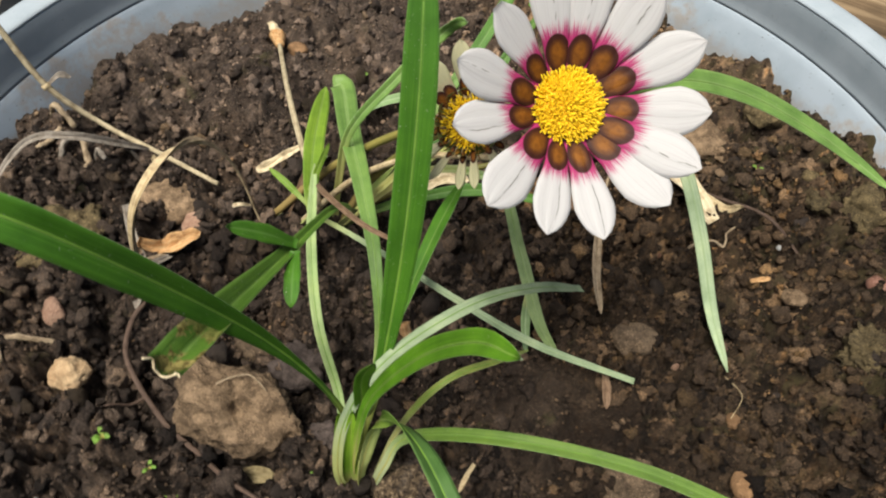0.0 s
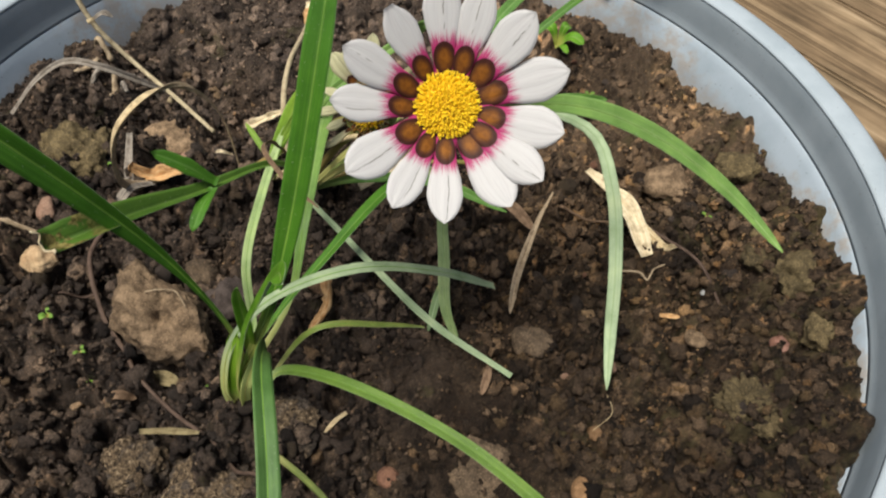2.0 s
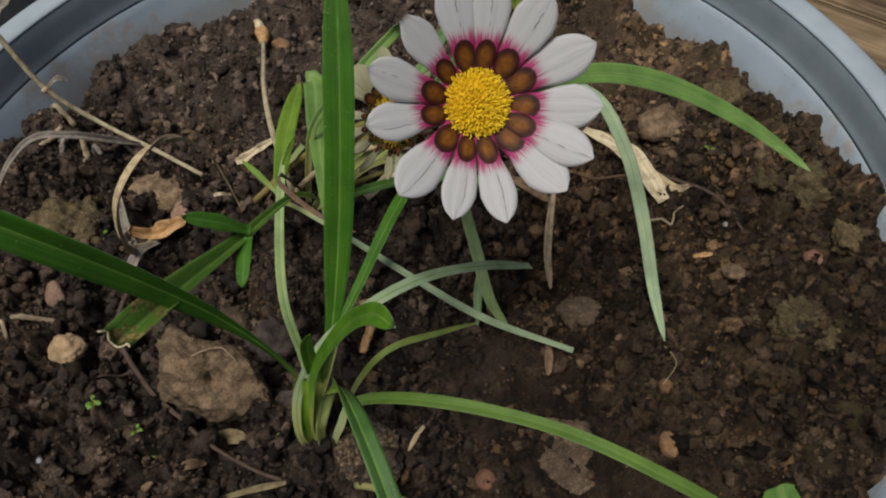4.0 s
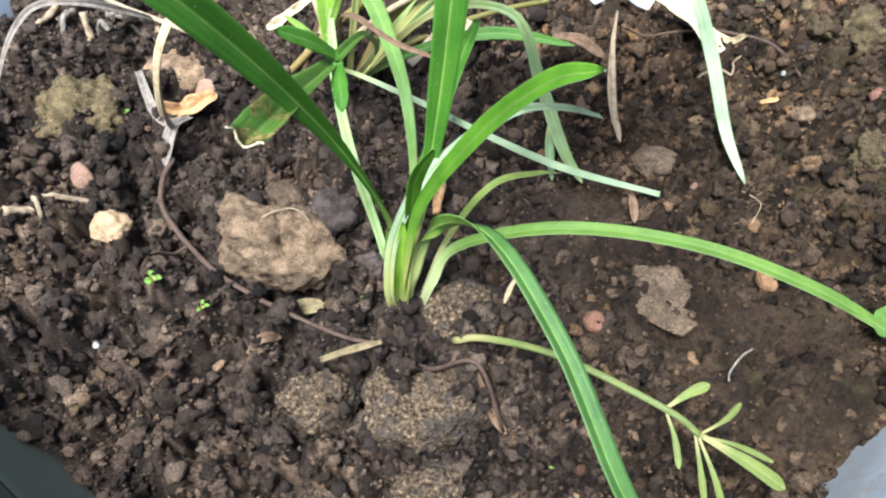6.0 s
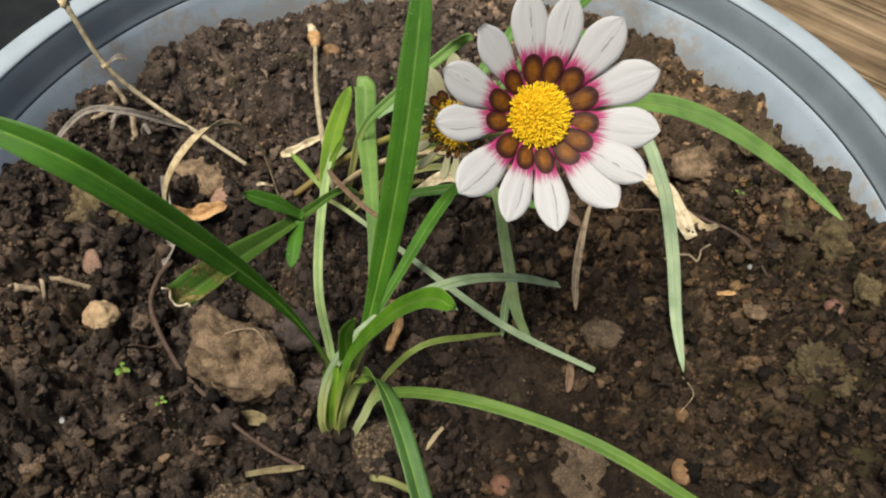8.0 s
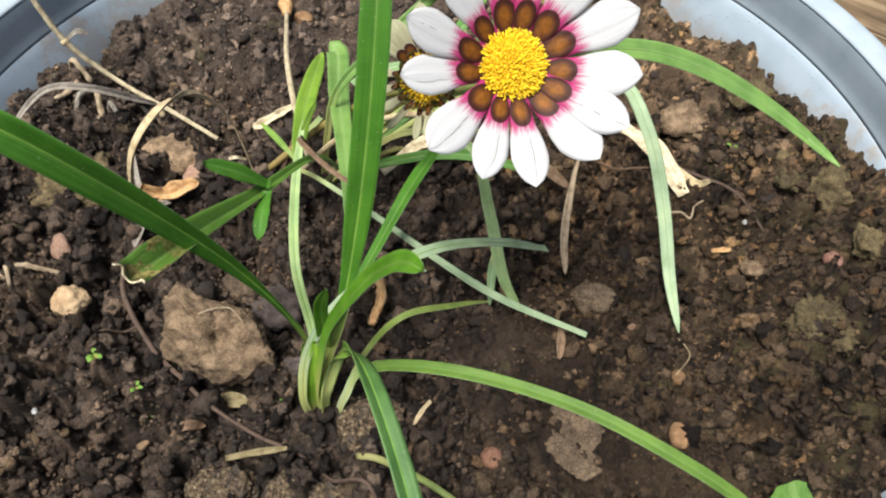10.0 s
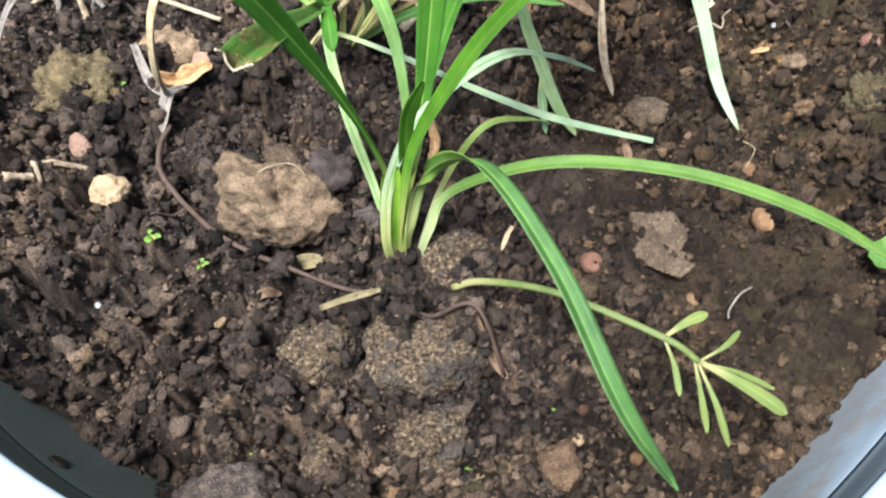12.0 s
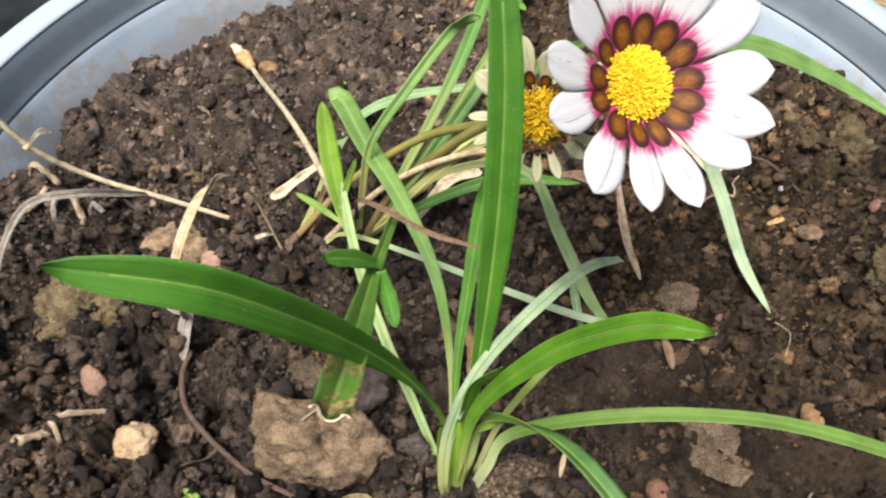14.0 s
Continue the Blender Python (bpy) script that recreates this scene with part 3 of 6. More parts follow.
# a solid dark plug stands for each hole; the shade inside is its colour
def drain_plug(angle, h):
    c = Vector((math.cos(angle) * 0.2364, math.sin(angle) * 0.2364, h))
    bm = bmesh.new()
    bmesh.ops.create_cone(bm, cap_ends=True, segments=24, radius1=0.0046, radius2=0.0040, depth=0.004)
    bmesh.ops.bevel(bm, geom=bm.edges[:], offset=0.0006, segments=2, affect="EDGES")
    turn = Vector((0, 0, 1)).rotation_difference(Vector((-math.cos(angle), -math.sin(angle), 0.25)).normalized()).to_matrix().to_4x4()
    bm.transform(Matrix.Translation(c) @ turn)
    me = bpy.data.meshes.new("hole")
    bm.to_mesh(me)
    bm.free()
    me.materials.append(HOLE_SHADE)
    return me


for hole_angle, hole_h in ((67.0, 0.0270), (-47.4, 0.0255), (-127.9, 0.0200)):
    pot_part("hole", drain_plug(radians(hole_angle), hole_h), "dark plug coloured as the shaded inside of a round hole")

# ---- soil: a height field of clods, lumps and crumbs that overlap ----
N, HALF = 800, 0.243
axis = np.linspace(-HALF, HALF, N)
GX, GY = np.meshgrid(axis + POT_C.x, axis + POT_C.y, indexing="ij")
RAD = np.hypot(GX - POT_C.x, GY - POT_C.y)
ANG = np.degrees(np.arctan2(GY - POT_C.y, GX - POT_C.x))
CELL = axis[1] - axis[0]


def smooth_noise(cells, seed):
    r = np.random.default_rng(seed)
    f = np.fft.rfft2(r.normal(size=(N, N)))
    kx, ky = np.fft.fftfreq(N)[:, None] * N, np.fft.rfftfreq(N)[None] * N
    a = np.fft.irfft2(f * np.exp(-(kx ** 2 + ky ** 2) / (2 * cells ** 2)), s=(N, N))
    return a / a.std()


# height of the soil where it meets the wall, round the pot: heaped on the +x side, sunk towards the front
EDGE_Z = np.interp(ANG, [-180, -160, -141, -134, -128, -100, -80, -69, -58, -50, -40, -26, -16, -5, 4, 15, 27, 36, 55, 75, 90, 100, 110, 120, 130, 138, 147, 153, 158, 165, 172, 180],
                   [0.016, 0.014, 0.000, -0.018, -0.028, -0.028, -0.026, -0.016, -0.018, -0.012, 0.004, 0.026, 0.034, 0.020, 0.029, 0.020, 0.011, 0.020, 0.021, 0.019, 0.013, 0.009, 0.007, 0.005, 0.007, 0.008, 0.007, 0.0065, 0.0095, 0.0125, 0.015, 0.016])
edge_from = 0.130 + 0.020 * np.clip((GY - 0.10) / 0.12, 0, 1)
edge = np.clip((RAD - edge_from) / (0.234 - edge_from), 0, 1)
edge = edge ** (1.5 + 1.6 * np.clip((GX - 0.08) / 0.06, 0, 1)) * (2.2 - 1.2 * edge)
BASE = edge * EDGE_Z + (1 - edge) * -0.0015 + 0.0020 * smooth_noise(6, 1) + 0.0027 * smooth_noise(18, 2) + 0.0010 * smooth_noise(34, 6) - 0.0056
H = BASE + 0.0009 * smooth_noise(50, 3)
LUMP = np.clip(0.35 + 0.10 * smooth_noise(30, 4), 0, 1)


def ground_z(x, y):
    i = int(np.clip(round((x - POT_C.x + HALF) / CELL), 0, N - 1))
    j = int(np.clip(round((y - POT_C.y + HALF) / CELL), 0, N - 1))
    return float(H[i, j])


KNOBS = 0.8 * smooth_noise(90, 8) + 0.8 * smooth_noise(210, 9)
WARP_X, WARP_Y = smooth_noise(70, 31) + 0.5 * smooth_noise(170, 33), smooth_noise(70, 32) + 0.5 * smooth_noise(170, 34)


def stamp(x, y, r, squash, tone, sink, shape):
    i, j = (x - POT_C.x + HALF) / CELL, (y - POT_C.y + HALF) / CELL
    k = int(r * 1.7 / CELL) + 2
    i0, i1, j0, j1 = max(int(i) - k, 0), min(int(i) + k + 1, N), max(int(j) - k, 0), min(int(j) + k + 1, N)
    if i1 <= i0 + 1 or j1 <= j0 + 1:
        return
    w = min(0.20 * r, 0.0011)
    dx, dy = GX[i0:i1, j0:j1] - x + w * WARP_X[i0:i1, j0:j1], GY[i0:i1, j0:j1] - y + w * WARP_Y[i0:i1, j0:j1]
    ang = np.arctan2(dy, dx)
    knob = KNOBS[i0:i1, j0:j1]
    d = (1 + 0.10 * knob) * np.hypot(dx, dy) / (r * (1 + shape[0] * np.cos(2 * ang + shape[1]) + shape[2] * np.cos(3 * ang + shape[3])))
    ci, cj = min(max(int(i), 0), N - 1), min(max(int(j), 0), N - 1)
    zc = BASE[i0:i1, j0:j1] + 0.88 * min(H[ci, cj] - BASE[ci, cj], 0.0075)
    lean = (shape[0] - 0.11) * (dx * math.cos(shape[3]) + dy * math.sin(shape[3])) * 2.2
    dome = zc - sink * r + lean + squash * r * np.clip(1 - d ** 2.6, 0, None) ** 0.55 + knob * min(r * 0.15, 0.00075)
    hit = (d < 1) & (dome > H[i0:i1, j0:j1])
    H[i0:i1, j0:j1][hit] = dome[hit]
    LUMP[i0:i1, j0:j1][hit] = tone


def scatter(count, lo, hi, power, seed, flat=1.0, back=0.0):
    r = np.random.default_rng(seed)
    a, q = r.uniform(0, 2 * np.pi, count), 0.239 * np.sqrt(r.uniform(0, 1, count))
    size = lo * (hi / lo) ** (r.uniform(0, 1, count) ** power)
    tone = np.clip(r.normal(0.46, 0.33, count), 0, 0.95)
    tone = 0.46 + (tone - 0.46) * np.clip((0.0024 / size) ** 0.8, 0.25, 1.0)
    odd = r.uniform(0, 1, count)
    px = POT_C.x + q * np.cos(a)
    tone = np.where(px < -0.01, 0.42 + 0.75 * (tone - 0.46), tone)
    tone = np.where((odd > 0.97) & (px > -0.01) & (size < 0.004), r.uniform(0.92, 1.0, count), tone)
    for n in range(count):
        if q[n] * math.sin(a[n]) < back - 0.3 * (back == 0.0):
            continue
        sh = (r.uniform(0, 0.22), r.uniform(0, 6.3), r.uniform(0, 0.14), r.uniform(0, 6.3))
        stamp(POT_C.x + q[n] * math.cos(a[n]), POT_C.y + q[n] * math.sin(a[n]), size[n], flat * r.uniform(0.65, 1.0) * min(1.0, (0.0050 / size[n]) ** 0.30), tone[n], r.uniform(0.0, 0.2), sh)


scatter(620, 0.0060, 0.0150, 1.3, 11)
scatter(5200, 0.0020, 0.0058, 1.2, 12, 1.0)
scatter(30000, 0.0008, 0.0022, 1.0, 13)
scatter(2000, 0.0040, 0.0090, 1.2, 14, 0.62, 0.075)


def blur(a):
    a = (np.roll(a, 1, 0) + 2 * a + np.roll(a, -1, 0)) / 4
    return (np.roll(a, 1, 1) + 2 * a + np.roll(a, -1, 1)) / 4


def low_pass(a, cells):
    f = np.fft.rfft2(a)
    kx, ky = np.fft.fftfreq(N)[:, None] * N, np.fft.rfftfreq(N)[None] * N
    return np.fft.irfft2(f * np.exp(-(kx ** 2 + ky ** 2) / (2 * cells ** 2)), s=(N, N))


def crust_of(x, y):
    """How far the soil is washed smooth: a damp trampled strip on the +x side of the front plant."""
    s = np.clip(((x - 0.050) * 0.075 - (y - 0.122) * 0.072) / (0.075 ** 2 + 0.072 ** 2), 0, 1)
    d = np.hypot(x - 0.050 - 0.075 * s, y - 0.122 + 0.072 * s)
    return np.clip((0.042 - d) / 0.018, 0, 1)


CRUST = np.clip(crust_of(GX, GY) + 0.22 * smooth_noise(40, 61) * (crust_of(GX, GY) > 0), 0, 1)
FRONT_WEST = np.clip((-0.02 - GX) / 0.03, 0, 1) * np.clip((0.16 - GY) / 0.05, 0, 1)
LOW = low_pass(H, 14)
ROUGH = LOW + (1.65 + 0.35 * FRONT_WEST - 0.85 * np.clip((GY - 0.25) / 0.10, 0, 1)) * (blur(H) - LOW) + 0.00022 * smooth_noise(240, 5)
H = (1 - CRUST) * ROUGH + CRUST * (low_pass(H, 34) + 0.45 * (blur(H) - low_pass(H, 90)) + 0.0005 * smooth_noise(60, 62))
# packed smoother along the wall
RIM = 0.75 * np.clip((RAD - 0.205) / 0.018, 0, 1)
H = (1 - RIM) * H + RIM * (low_pass(H, 26) + 0.0012 * smooth_noise(70, 63))
# gaps between the lumps
for x, y, r, deep in ((-0.0475, 0.0600, 0.0050, 0.012), (-0.0770, 0.0300, 0.0085, 0.013), (-0.1000, 0.0800, 0.0055, 0.006), (-0.1360, 0.1260, 0.0070, 0.006), (-0.1250, 0.0260, 0.0080, 0.008), (-0.0420, 0.0140, 0.0070, 0.009)):
    H -= deep * np.exp(-((GX - x) ** 2 + (GY - y) ** 2) / r ** 2)
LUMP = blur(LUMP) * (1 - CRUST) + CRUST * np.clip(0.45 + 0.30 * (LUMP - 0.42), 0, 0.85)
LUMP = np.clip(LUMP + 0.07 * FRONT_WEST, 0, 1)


def soil_mesh():
    keep = RAD <= 0.2385
    idx = -np.ones((N, N), dtype=np.int64)
    idx[keep] = np.arange(keep.sum())
    verts = np.stack([GX[keep], GY[keep], H[keep]], -1).astype(np.float32)
    a, b, c, d = idx[:-1, :-1], idx[1:, :-1], idx[1:, 1:], idx[:-1, 1:]
    ok = (a >= 0) & (b >= 0) & (c >= 0) & (d >= 0)
    quads = np.stack([a[ok], b[ok], c[ok], d[ok]], -1).astype(np.int32)
    me = bpy.data.meshes.new("soil")
    me.vertices.add(len(verts))
    me.vertices.foreach_set("co", verts.ravel())
    me.loops.add(quads.size)
    me.loops.foreach_set("vertex_index", quads.ravel())
    me.polygons.add(len(quads))
    me.polygons.foreach_set("loop_start", np.arange(0, quads.size, 4, dtype=np.int32))
    me.update(calc_edges=True)
    me.polygons.foreach_set("use_smooth", np.ones(len(quads), dtype=bool))
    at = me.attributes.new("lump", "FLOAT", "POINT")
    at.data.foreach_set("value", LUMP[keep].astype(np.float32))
    me.materials.append(SOIL)
    return me


soil = tagged(new("soil", soil_mesh()), "dark brown crumbly damp potting soil with small stones", "soil", kind="structure")

# ---- lumps and stones that lie on the soil ----
def stone(name, x, y, size, material, label, category="stone", seed=1, lift=0.3, rough=0.35, turn=0.0, sub=3, facets=7, group="", dents=()):
    me = lump_mesh(name, size, material, seed, (0, 0, 0), sub, rough, turn=turn, facets=facets, dents=dents)
    ob = new(name, me)
    ob.location = (x, y, ground_z(x, y) + size[2] * lift + 0.0008)
    return tagged(ob, label, category, group)


big_clod = stone("soil_clod", -0.0785, 0.1205, (0.0350, 0.0188, 0.0190), TAN_CLOD, "large tan dry soil clod with a hollow, beside the leaf foot", "clod", 3, 0.32, 0.62, turn=-0.34, sub=5, facets=18, dents=[((0.26, 0.05, 0.96), 0.13, 0.30), ((0.32, -0.15, 0.93), 0.17, 0.42), ((0.38, -0.34, 0.86), 0.22, 0.70), ((0.42, -0.52, 0.74), 0.21, 0.72), ((0.44, -0.68, 0.58), 0.16, 0.45), ((0.85, -0.35, 0.45), 0.25, 0.15), ((-0.25, -0.85, 0.45), 0.26, 0.28), ((-0.70, -0.55, 0.40), 0.28, 0.22), ((-0.40, 0.0, 0.92), 0.07, 0.30), ((-0.60, -0.15, 0.8), 0.07, 0.28), ((-0.25, 0.15, 0.95), 0.06, 0.25), ((-0.05, -0.30, 0.95), 0.06, 0.22)])
stone("grey_stone", -0.0592, 0.1475, (0.0128, 0.0130, 0.0100), GREY_STONE, "dark grey-brown rough rounded lump behind the clod", "stone", 5, 0.25, 0.75, sub=4, facets=6)
stone("soil_clod", -0.0815, 0.1565, (0.0120, 0.0085, 0.0075), BROWN_CLOD, "brown crumbly clod behind the tan clod", "clod", 36, 0.2, 0.8, sub=4)
stone("soil_clod", -0.0425, 0.1095, (0.0068, 0.0075, 0.0070), GREY_STONE, "small grey-brown clod beside the leaf foot", "clod", 37, 0.3, 0.6, sub=4)
stone("soil_clod", -0.024, 0.0565, (0.0240, 0.0195, 0.0150), GRITTY_CLOD, "gritty brown soil clod in front of the plant", "clod", 8, 0.02, 0.50, sub=5, facets=13, dents=[((-0.55, -0.45, 0.7), 0.20, 0.15)])
stone("soil_clod", -0.0635, 0.061, (0.0145, 0.0130, 0.0120), GRITTY_CLOD, "gritty brown soil clod in front of the plant", "clod", 9, 0.05, 0.55, sub=5, facets=12)
stone("soil_clod", 0.080, 0.093, (0.015, 0.017, 0.0042), BROWN_CLOD, "flat smooth brown soil clod under the long leaf", "clod", 10, -0.45, 1.6, facets=5, sub=5, turn=0.4)
stone("soil_clod", -0.006, 0.0905, (0.0150, 0.0140, 0.0100), GRITTY_CLOD, "gritty brown soil clod at the leaf foot", "clod", 14, -0.1, 0.6, sub=5, facets=12)
stone("flat_stone", 0.088, 0.159, (0.0105, 0.009, 0.006), BROWN_CLOD, "small tan-brown flat stone on the soil", "stone", 15, -0.1, 0.9, facets=9)
stone("pebble", 0.0307, 0.0190, (0.0028, 0.0027, 0.0026), PEBBLE, "small pale yellow pebble on the soil", "pebble", 35, 0.5, 0.4)
stone("soil_clod", 0.0225, 0.0105, (0.0085, 0.0100, 0.007), ORANGE_CLOD, "reddish brown clod on the soil", "clod", 16, 0.0, 1.0)
stone("soil_clod", -0.064, 0.0215, (0.0090, 0.0110, 0.0120), GRITTY_CLOD, "speckled yellowish soil clod", "clod", 17, 0.1, 0.6, sub=4, facets=12)
stone("soil_clod", -0.022, 0.0225, (0.0145, 0.0115, 0.0120), GRITTY_CLOD, "gritty brown soil clod near the pot edge", "clod", 18, 0.0, 0.6, sub=5, facets=12)
stone("soil_clod", -0.098, 0.010, (0.018, 0.013, 0.013), CLOD, "dark rounded soil clod near the pot edge", "clod", 19, 0.2, 0.7, sub=4)
stone("soil_clod", 0.189, 0.150, (0.016, 0.014, 0.011), MOSSY_CLOD, "mossy yellow-brown soil clod", "clod", 20, 0.05, 1.1, sub=5)
stone("soil_clod", -0.180, 0.209, (0.022, 0.020, 0.012), MOSSY_CLOD, "mossy yellow-brown soil clod near the pot wall", "clod", 21, -0.15, 1.1, sub=5)
stone("pebble", -0.147, 0.131, (0.0078, 0.0072, 0.0070), PEBBLE, "pale yellow-tan knobbly pebble on the soil", "pebble", 22, 0.55, 0.5, facets=9, sub=4)
stone("pebble", -0.169, 0.167, (0.0050, 0.0088, 0.0052), PEACH_STONE, "tan drop-shaped pebble on the soil", "pebble", 23, 0.5, 0.4, turn=0.35)
stone("pebble", 0.043, 0.075, (0.0046, 0.0042, 0.0040), REDSTONE, "small brick-red pebble on the soil", "pebble", 24, 0.5, 0.2)
stone("pebble", 0.1212, 0.0955, (0.0048, 0.0058, 0.0042), ORANGE_STONE, "small orange-brown pebble on the soil", "pebble", 25, 0.5, 0.25)
stone("pebble", 0.2035, 0.1875, (0.0052, 0.0042, 0.0040), PINK_STONE, "small pinkish red broken pebble on the soil", "pebble", 26, 0.9, 0.3, facets=11)
stone("pebble", 0.165, 0.181, (0.0060, 0.0055, 0.0048), TAN_CLOD, "small tan pebble on the soil", "pebble", 27, 0.4, 0.3)
stone("pebble", -0.123, 0.227, (0.0062, 0.0068, 0.0070), PEACH_STONE, "pinkish tan pebble beside the dry leaf", "pebble", 28, 0.6, 0.3)
stone("pebble", -0.0887, 0.3619, (0.0066, 0.0056, 0.0052), ORANGE_STONE, "orange-tan pebble near the pot wall", "pebble", 29, 0.5, 0.3)
stone("pebble", 0.1237, 0.1225, (0.0036, 0.0034, 0.0032), ORANGE_STONE, "small orange-brown rough pebble on the soil", "pebble", 34, 0.4, 0.4)
stone("flat_stone", -0.139, 0.243, (0.0190, 0.0150, 0.0085), TAN_CLOD, "flat tan stone behind the dry leaf", "stone", 30, 0.15, 0.6, sub=4, facets=8)
stone("soil_clod", 0.150, 0.292, (0.018, 0.016, 0.010), TAN_CLOD, "brown soil clod near the pot wall", "clod", 31, 0.1, 0.8, sub=4)
for k, (x, y, sx, sy, sz) in enumerate([(0.214, 0.232, 0.012, 0.013, 0.009), (0.203, 0.262, 0.011, 0.012, 0.008), (0.219, 0.196, 0.008, 0.011, 0.007), (0.184, 0.305, 0.013, 0.010, 0.008), (0.193, 0.238, 0.008, 0.007, 0.006)]):
    stone("soil_clod", x, y, (sx, sy, sz), MOSSY_CLOD, "mossy yellow-brown clod heaped against the pot wall", "clod", 50 + k, 0.1, 0.9, sub=4)
stone("white_grit", -0.149, 0.085, (0.0017, 0.0015, 0.0014), WHITE_GRIT, "small white grain of grit", "grit", 32, 0.6, 0.3, sub=2)
stone("white_grit", 0.170, 0.216, (0.0017, 0.0016, 0.0013), WHITE_GRIT, "small white grain of grit", "grit", 33, 0.6, 0.3, sub=2)

# ---- crumbs: the packed lumps that make up the soil's surface ----
def crumbs(name, count, lo, hi, power, material, seed, sub, rough, sink, smooth):
    r = np.random.default_rng(seed)
    shapes = []
    for k in range(16):
        me = lump_mesh("shape", (1, 1, 1), material, 100 + k, sub=sub, rough=rough, facets=6)
        co = np.empty(len(me.vertices) * 3, dtype=np.float32)
        me.vertices.foreach_get("co", co)
        tri = np.array([p.vertices[:] for p in me.polygons])
        shapes.append((co.reshape(-1, 3), tri))
        bpy.data.meshes.remove(me)
    vs, fs, n = [], [], 0
    for k in range(count):
        a, q = r.uniform(0, 6.283), 0.232 * math.sqrt(r.uniform())
        x, y = POT_C.x + q * math.cos(a), POT_C.y + q * math.sin(a)
        s = lo * (hi / lo) ** (r.uniform() ** power)
        if (y > 0.29 and k % 3) or (k % 10 and crust_of(x, y) > 0.50 + 0.06 * (k % 10)):
            continue
        v, f = shapes[int(r.integers(16))]
        m = np.array(Euler(r.uniform(0, 6.28, 3)).to_matrix())
        vs.append((v * (s * r.uniform(0.6, 1.25, 3))) @ m.T + (x, y, ground_z(x, y) + (sink + 0.5 * noise.noise(Vector((x * 28, y * 28, 3.0)))) * s + r.uniform(0, 0.0010)))
        fs.append(f + n)
        n += len(v)
    verts, tris = np.concatenate(vs).astype(np.float32), np.concatenate(fs).astype(np.int32)
    me = bpy.data.meshes.new(name)
    me.vertices.add(len(verts))
    me.vertices.foreach_set("co", verts.ravel())
    me.loops.add(tris.size)
    me.loops.foreach_set("vertex_index", tris.ravel())
    me.polygons.add(len(tris))
    me.polygons.foreach_set("loop_start", np.arange(0, tris.size, 3, dtype=np.int32))
    me.update(calc_edges=True)
    me.polygons.foreach_set("use_smooth", np.full(len(tris), smooth, dtype=bool))
    me.materials.append(material)
    return me


def grain_material(name, stops, tan):
    """Each crumb its own tone; more tan and orange ones towards the +x side."""
    m, nt, b = mat(name, 0.75, 0.20)
    rn = nt.nodes.new("ShaderNodeNewGeometry").outputs["Random Per Island"]
    co = objco(nt)
    c = ramp(nt, rn, stops)
    sx = nt.nodes.new("ShaderNodeSeparateXYZ")
    nt.links.new(co, sx.inputs[0])
    side = maths(nt, "MULTIPLY_ADD", maths(nt, "MULTIPLY", step(nt, sx.outputs[0], -0.04, 0.08), step(nt, sx.outputs[1], 0.06, 0.14)), 0.10, 0.62 - tan)
    pick = maths(nt, "FRACT", maths(nt, "MULTIPLY", rn, 37.0))
    warm = ramp(nt, maths(nt, "FRACT", maths(nt, "MULTIPLY", rn, 91.0)), [(0.0, (0.076, 0.056, 0.037)), (0.55, (0.122, 0.090, 0.058)), (0.85, (0.165, 0.108, 0.062)), (1.0, (0.25, 0.19, 0.13))])
    flip = maths(nt, "ADD", pick, side)
    c = mixc(nt, step(nt, flip, 1.58, 1.60), c, warm)
    big = noise_tex(nt, 22, 3, 0.55, co)
    c = mixc(nt, 1.0, c, side_tone(nt, co), "MULTIPLY")
    c = mixc(nt, 1.0, c, ramp(nt, big, [(0.34, (0.60, 0.55, 0.53)), (0.5, (1.05, 1, 0.95)), (0.66, (1.8, 1.60, 1.34))]), "MULTIPLY")
    g = noise_tex(nt, 1300, 4, 0.7, co)
    c = mixc(nt, 1.0, c, ramp(nt, g, [(0.3, (0.36, 0.36, 0.36)), (0.52, (1.0, 1.0, 1.0)), (0.70, (2.5, 2.4, 2.3))]), "MULTIPLY")
    nt.links.new(c, b.inputs["Base Color"])
    nt.links.new(ramp(nt, noise_tex(nt, 260, 3, 0.6, co), [(0.35, (0.38,) * 3), (0.62, (0.85,) * 3)]), b.inputs["Roughness"])
    bump(nt, b, maths(nt, "ADD", g, noise_tex(nt, 420, 4, 0.65, co)), 0.0020, 1.0)
    return m


LUMPS = [(0.0, (0.012, 0.0090, 0.0074)), (0.40, (0.052, 0.0405, 0.0335)), (0.75, (0.092, 0.0710, 0.0570)), (1.0, (0.165, 0.127, 0.098))]
tagged(new("soil_lumps", crumbs("soil_lumps", 11000, 0.0010, 0.0042, 1.5, grain_material("soil_lump", LUMPS, 0.0), 42, 2, 2.1, -0.10, True)), "packed dark brown crumbly lumps of damp soil", "soil lumps", kind="stuff")
tagged(new("soil_crumbs", crumbs("soil_crumbs", 32000, 0.00035, 0.0010, 1.0, grain_material("soil_grain", LUMPS, -0.02), 41, 1, 1.6, 1.1, False)), "loose dark and tan soil crumbs and grit", "soil crumbs", kind="stuff")


# ---- front plant: a rosette of strap leaves ----
plant = thing("gazania_plant", "young gazania rosette of long dark green strap leaves", "plant", (-0.0295, 0.0955, 0.0))
FRONT = [LEAF, UNDER]


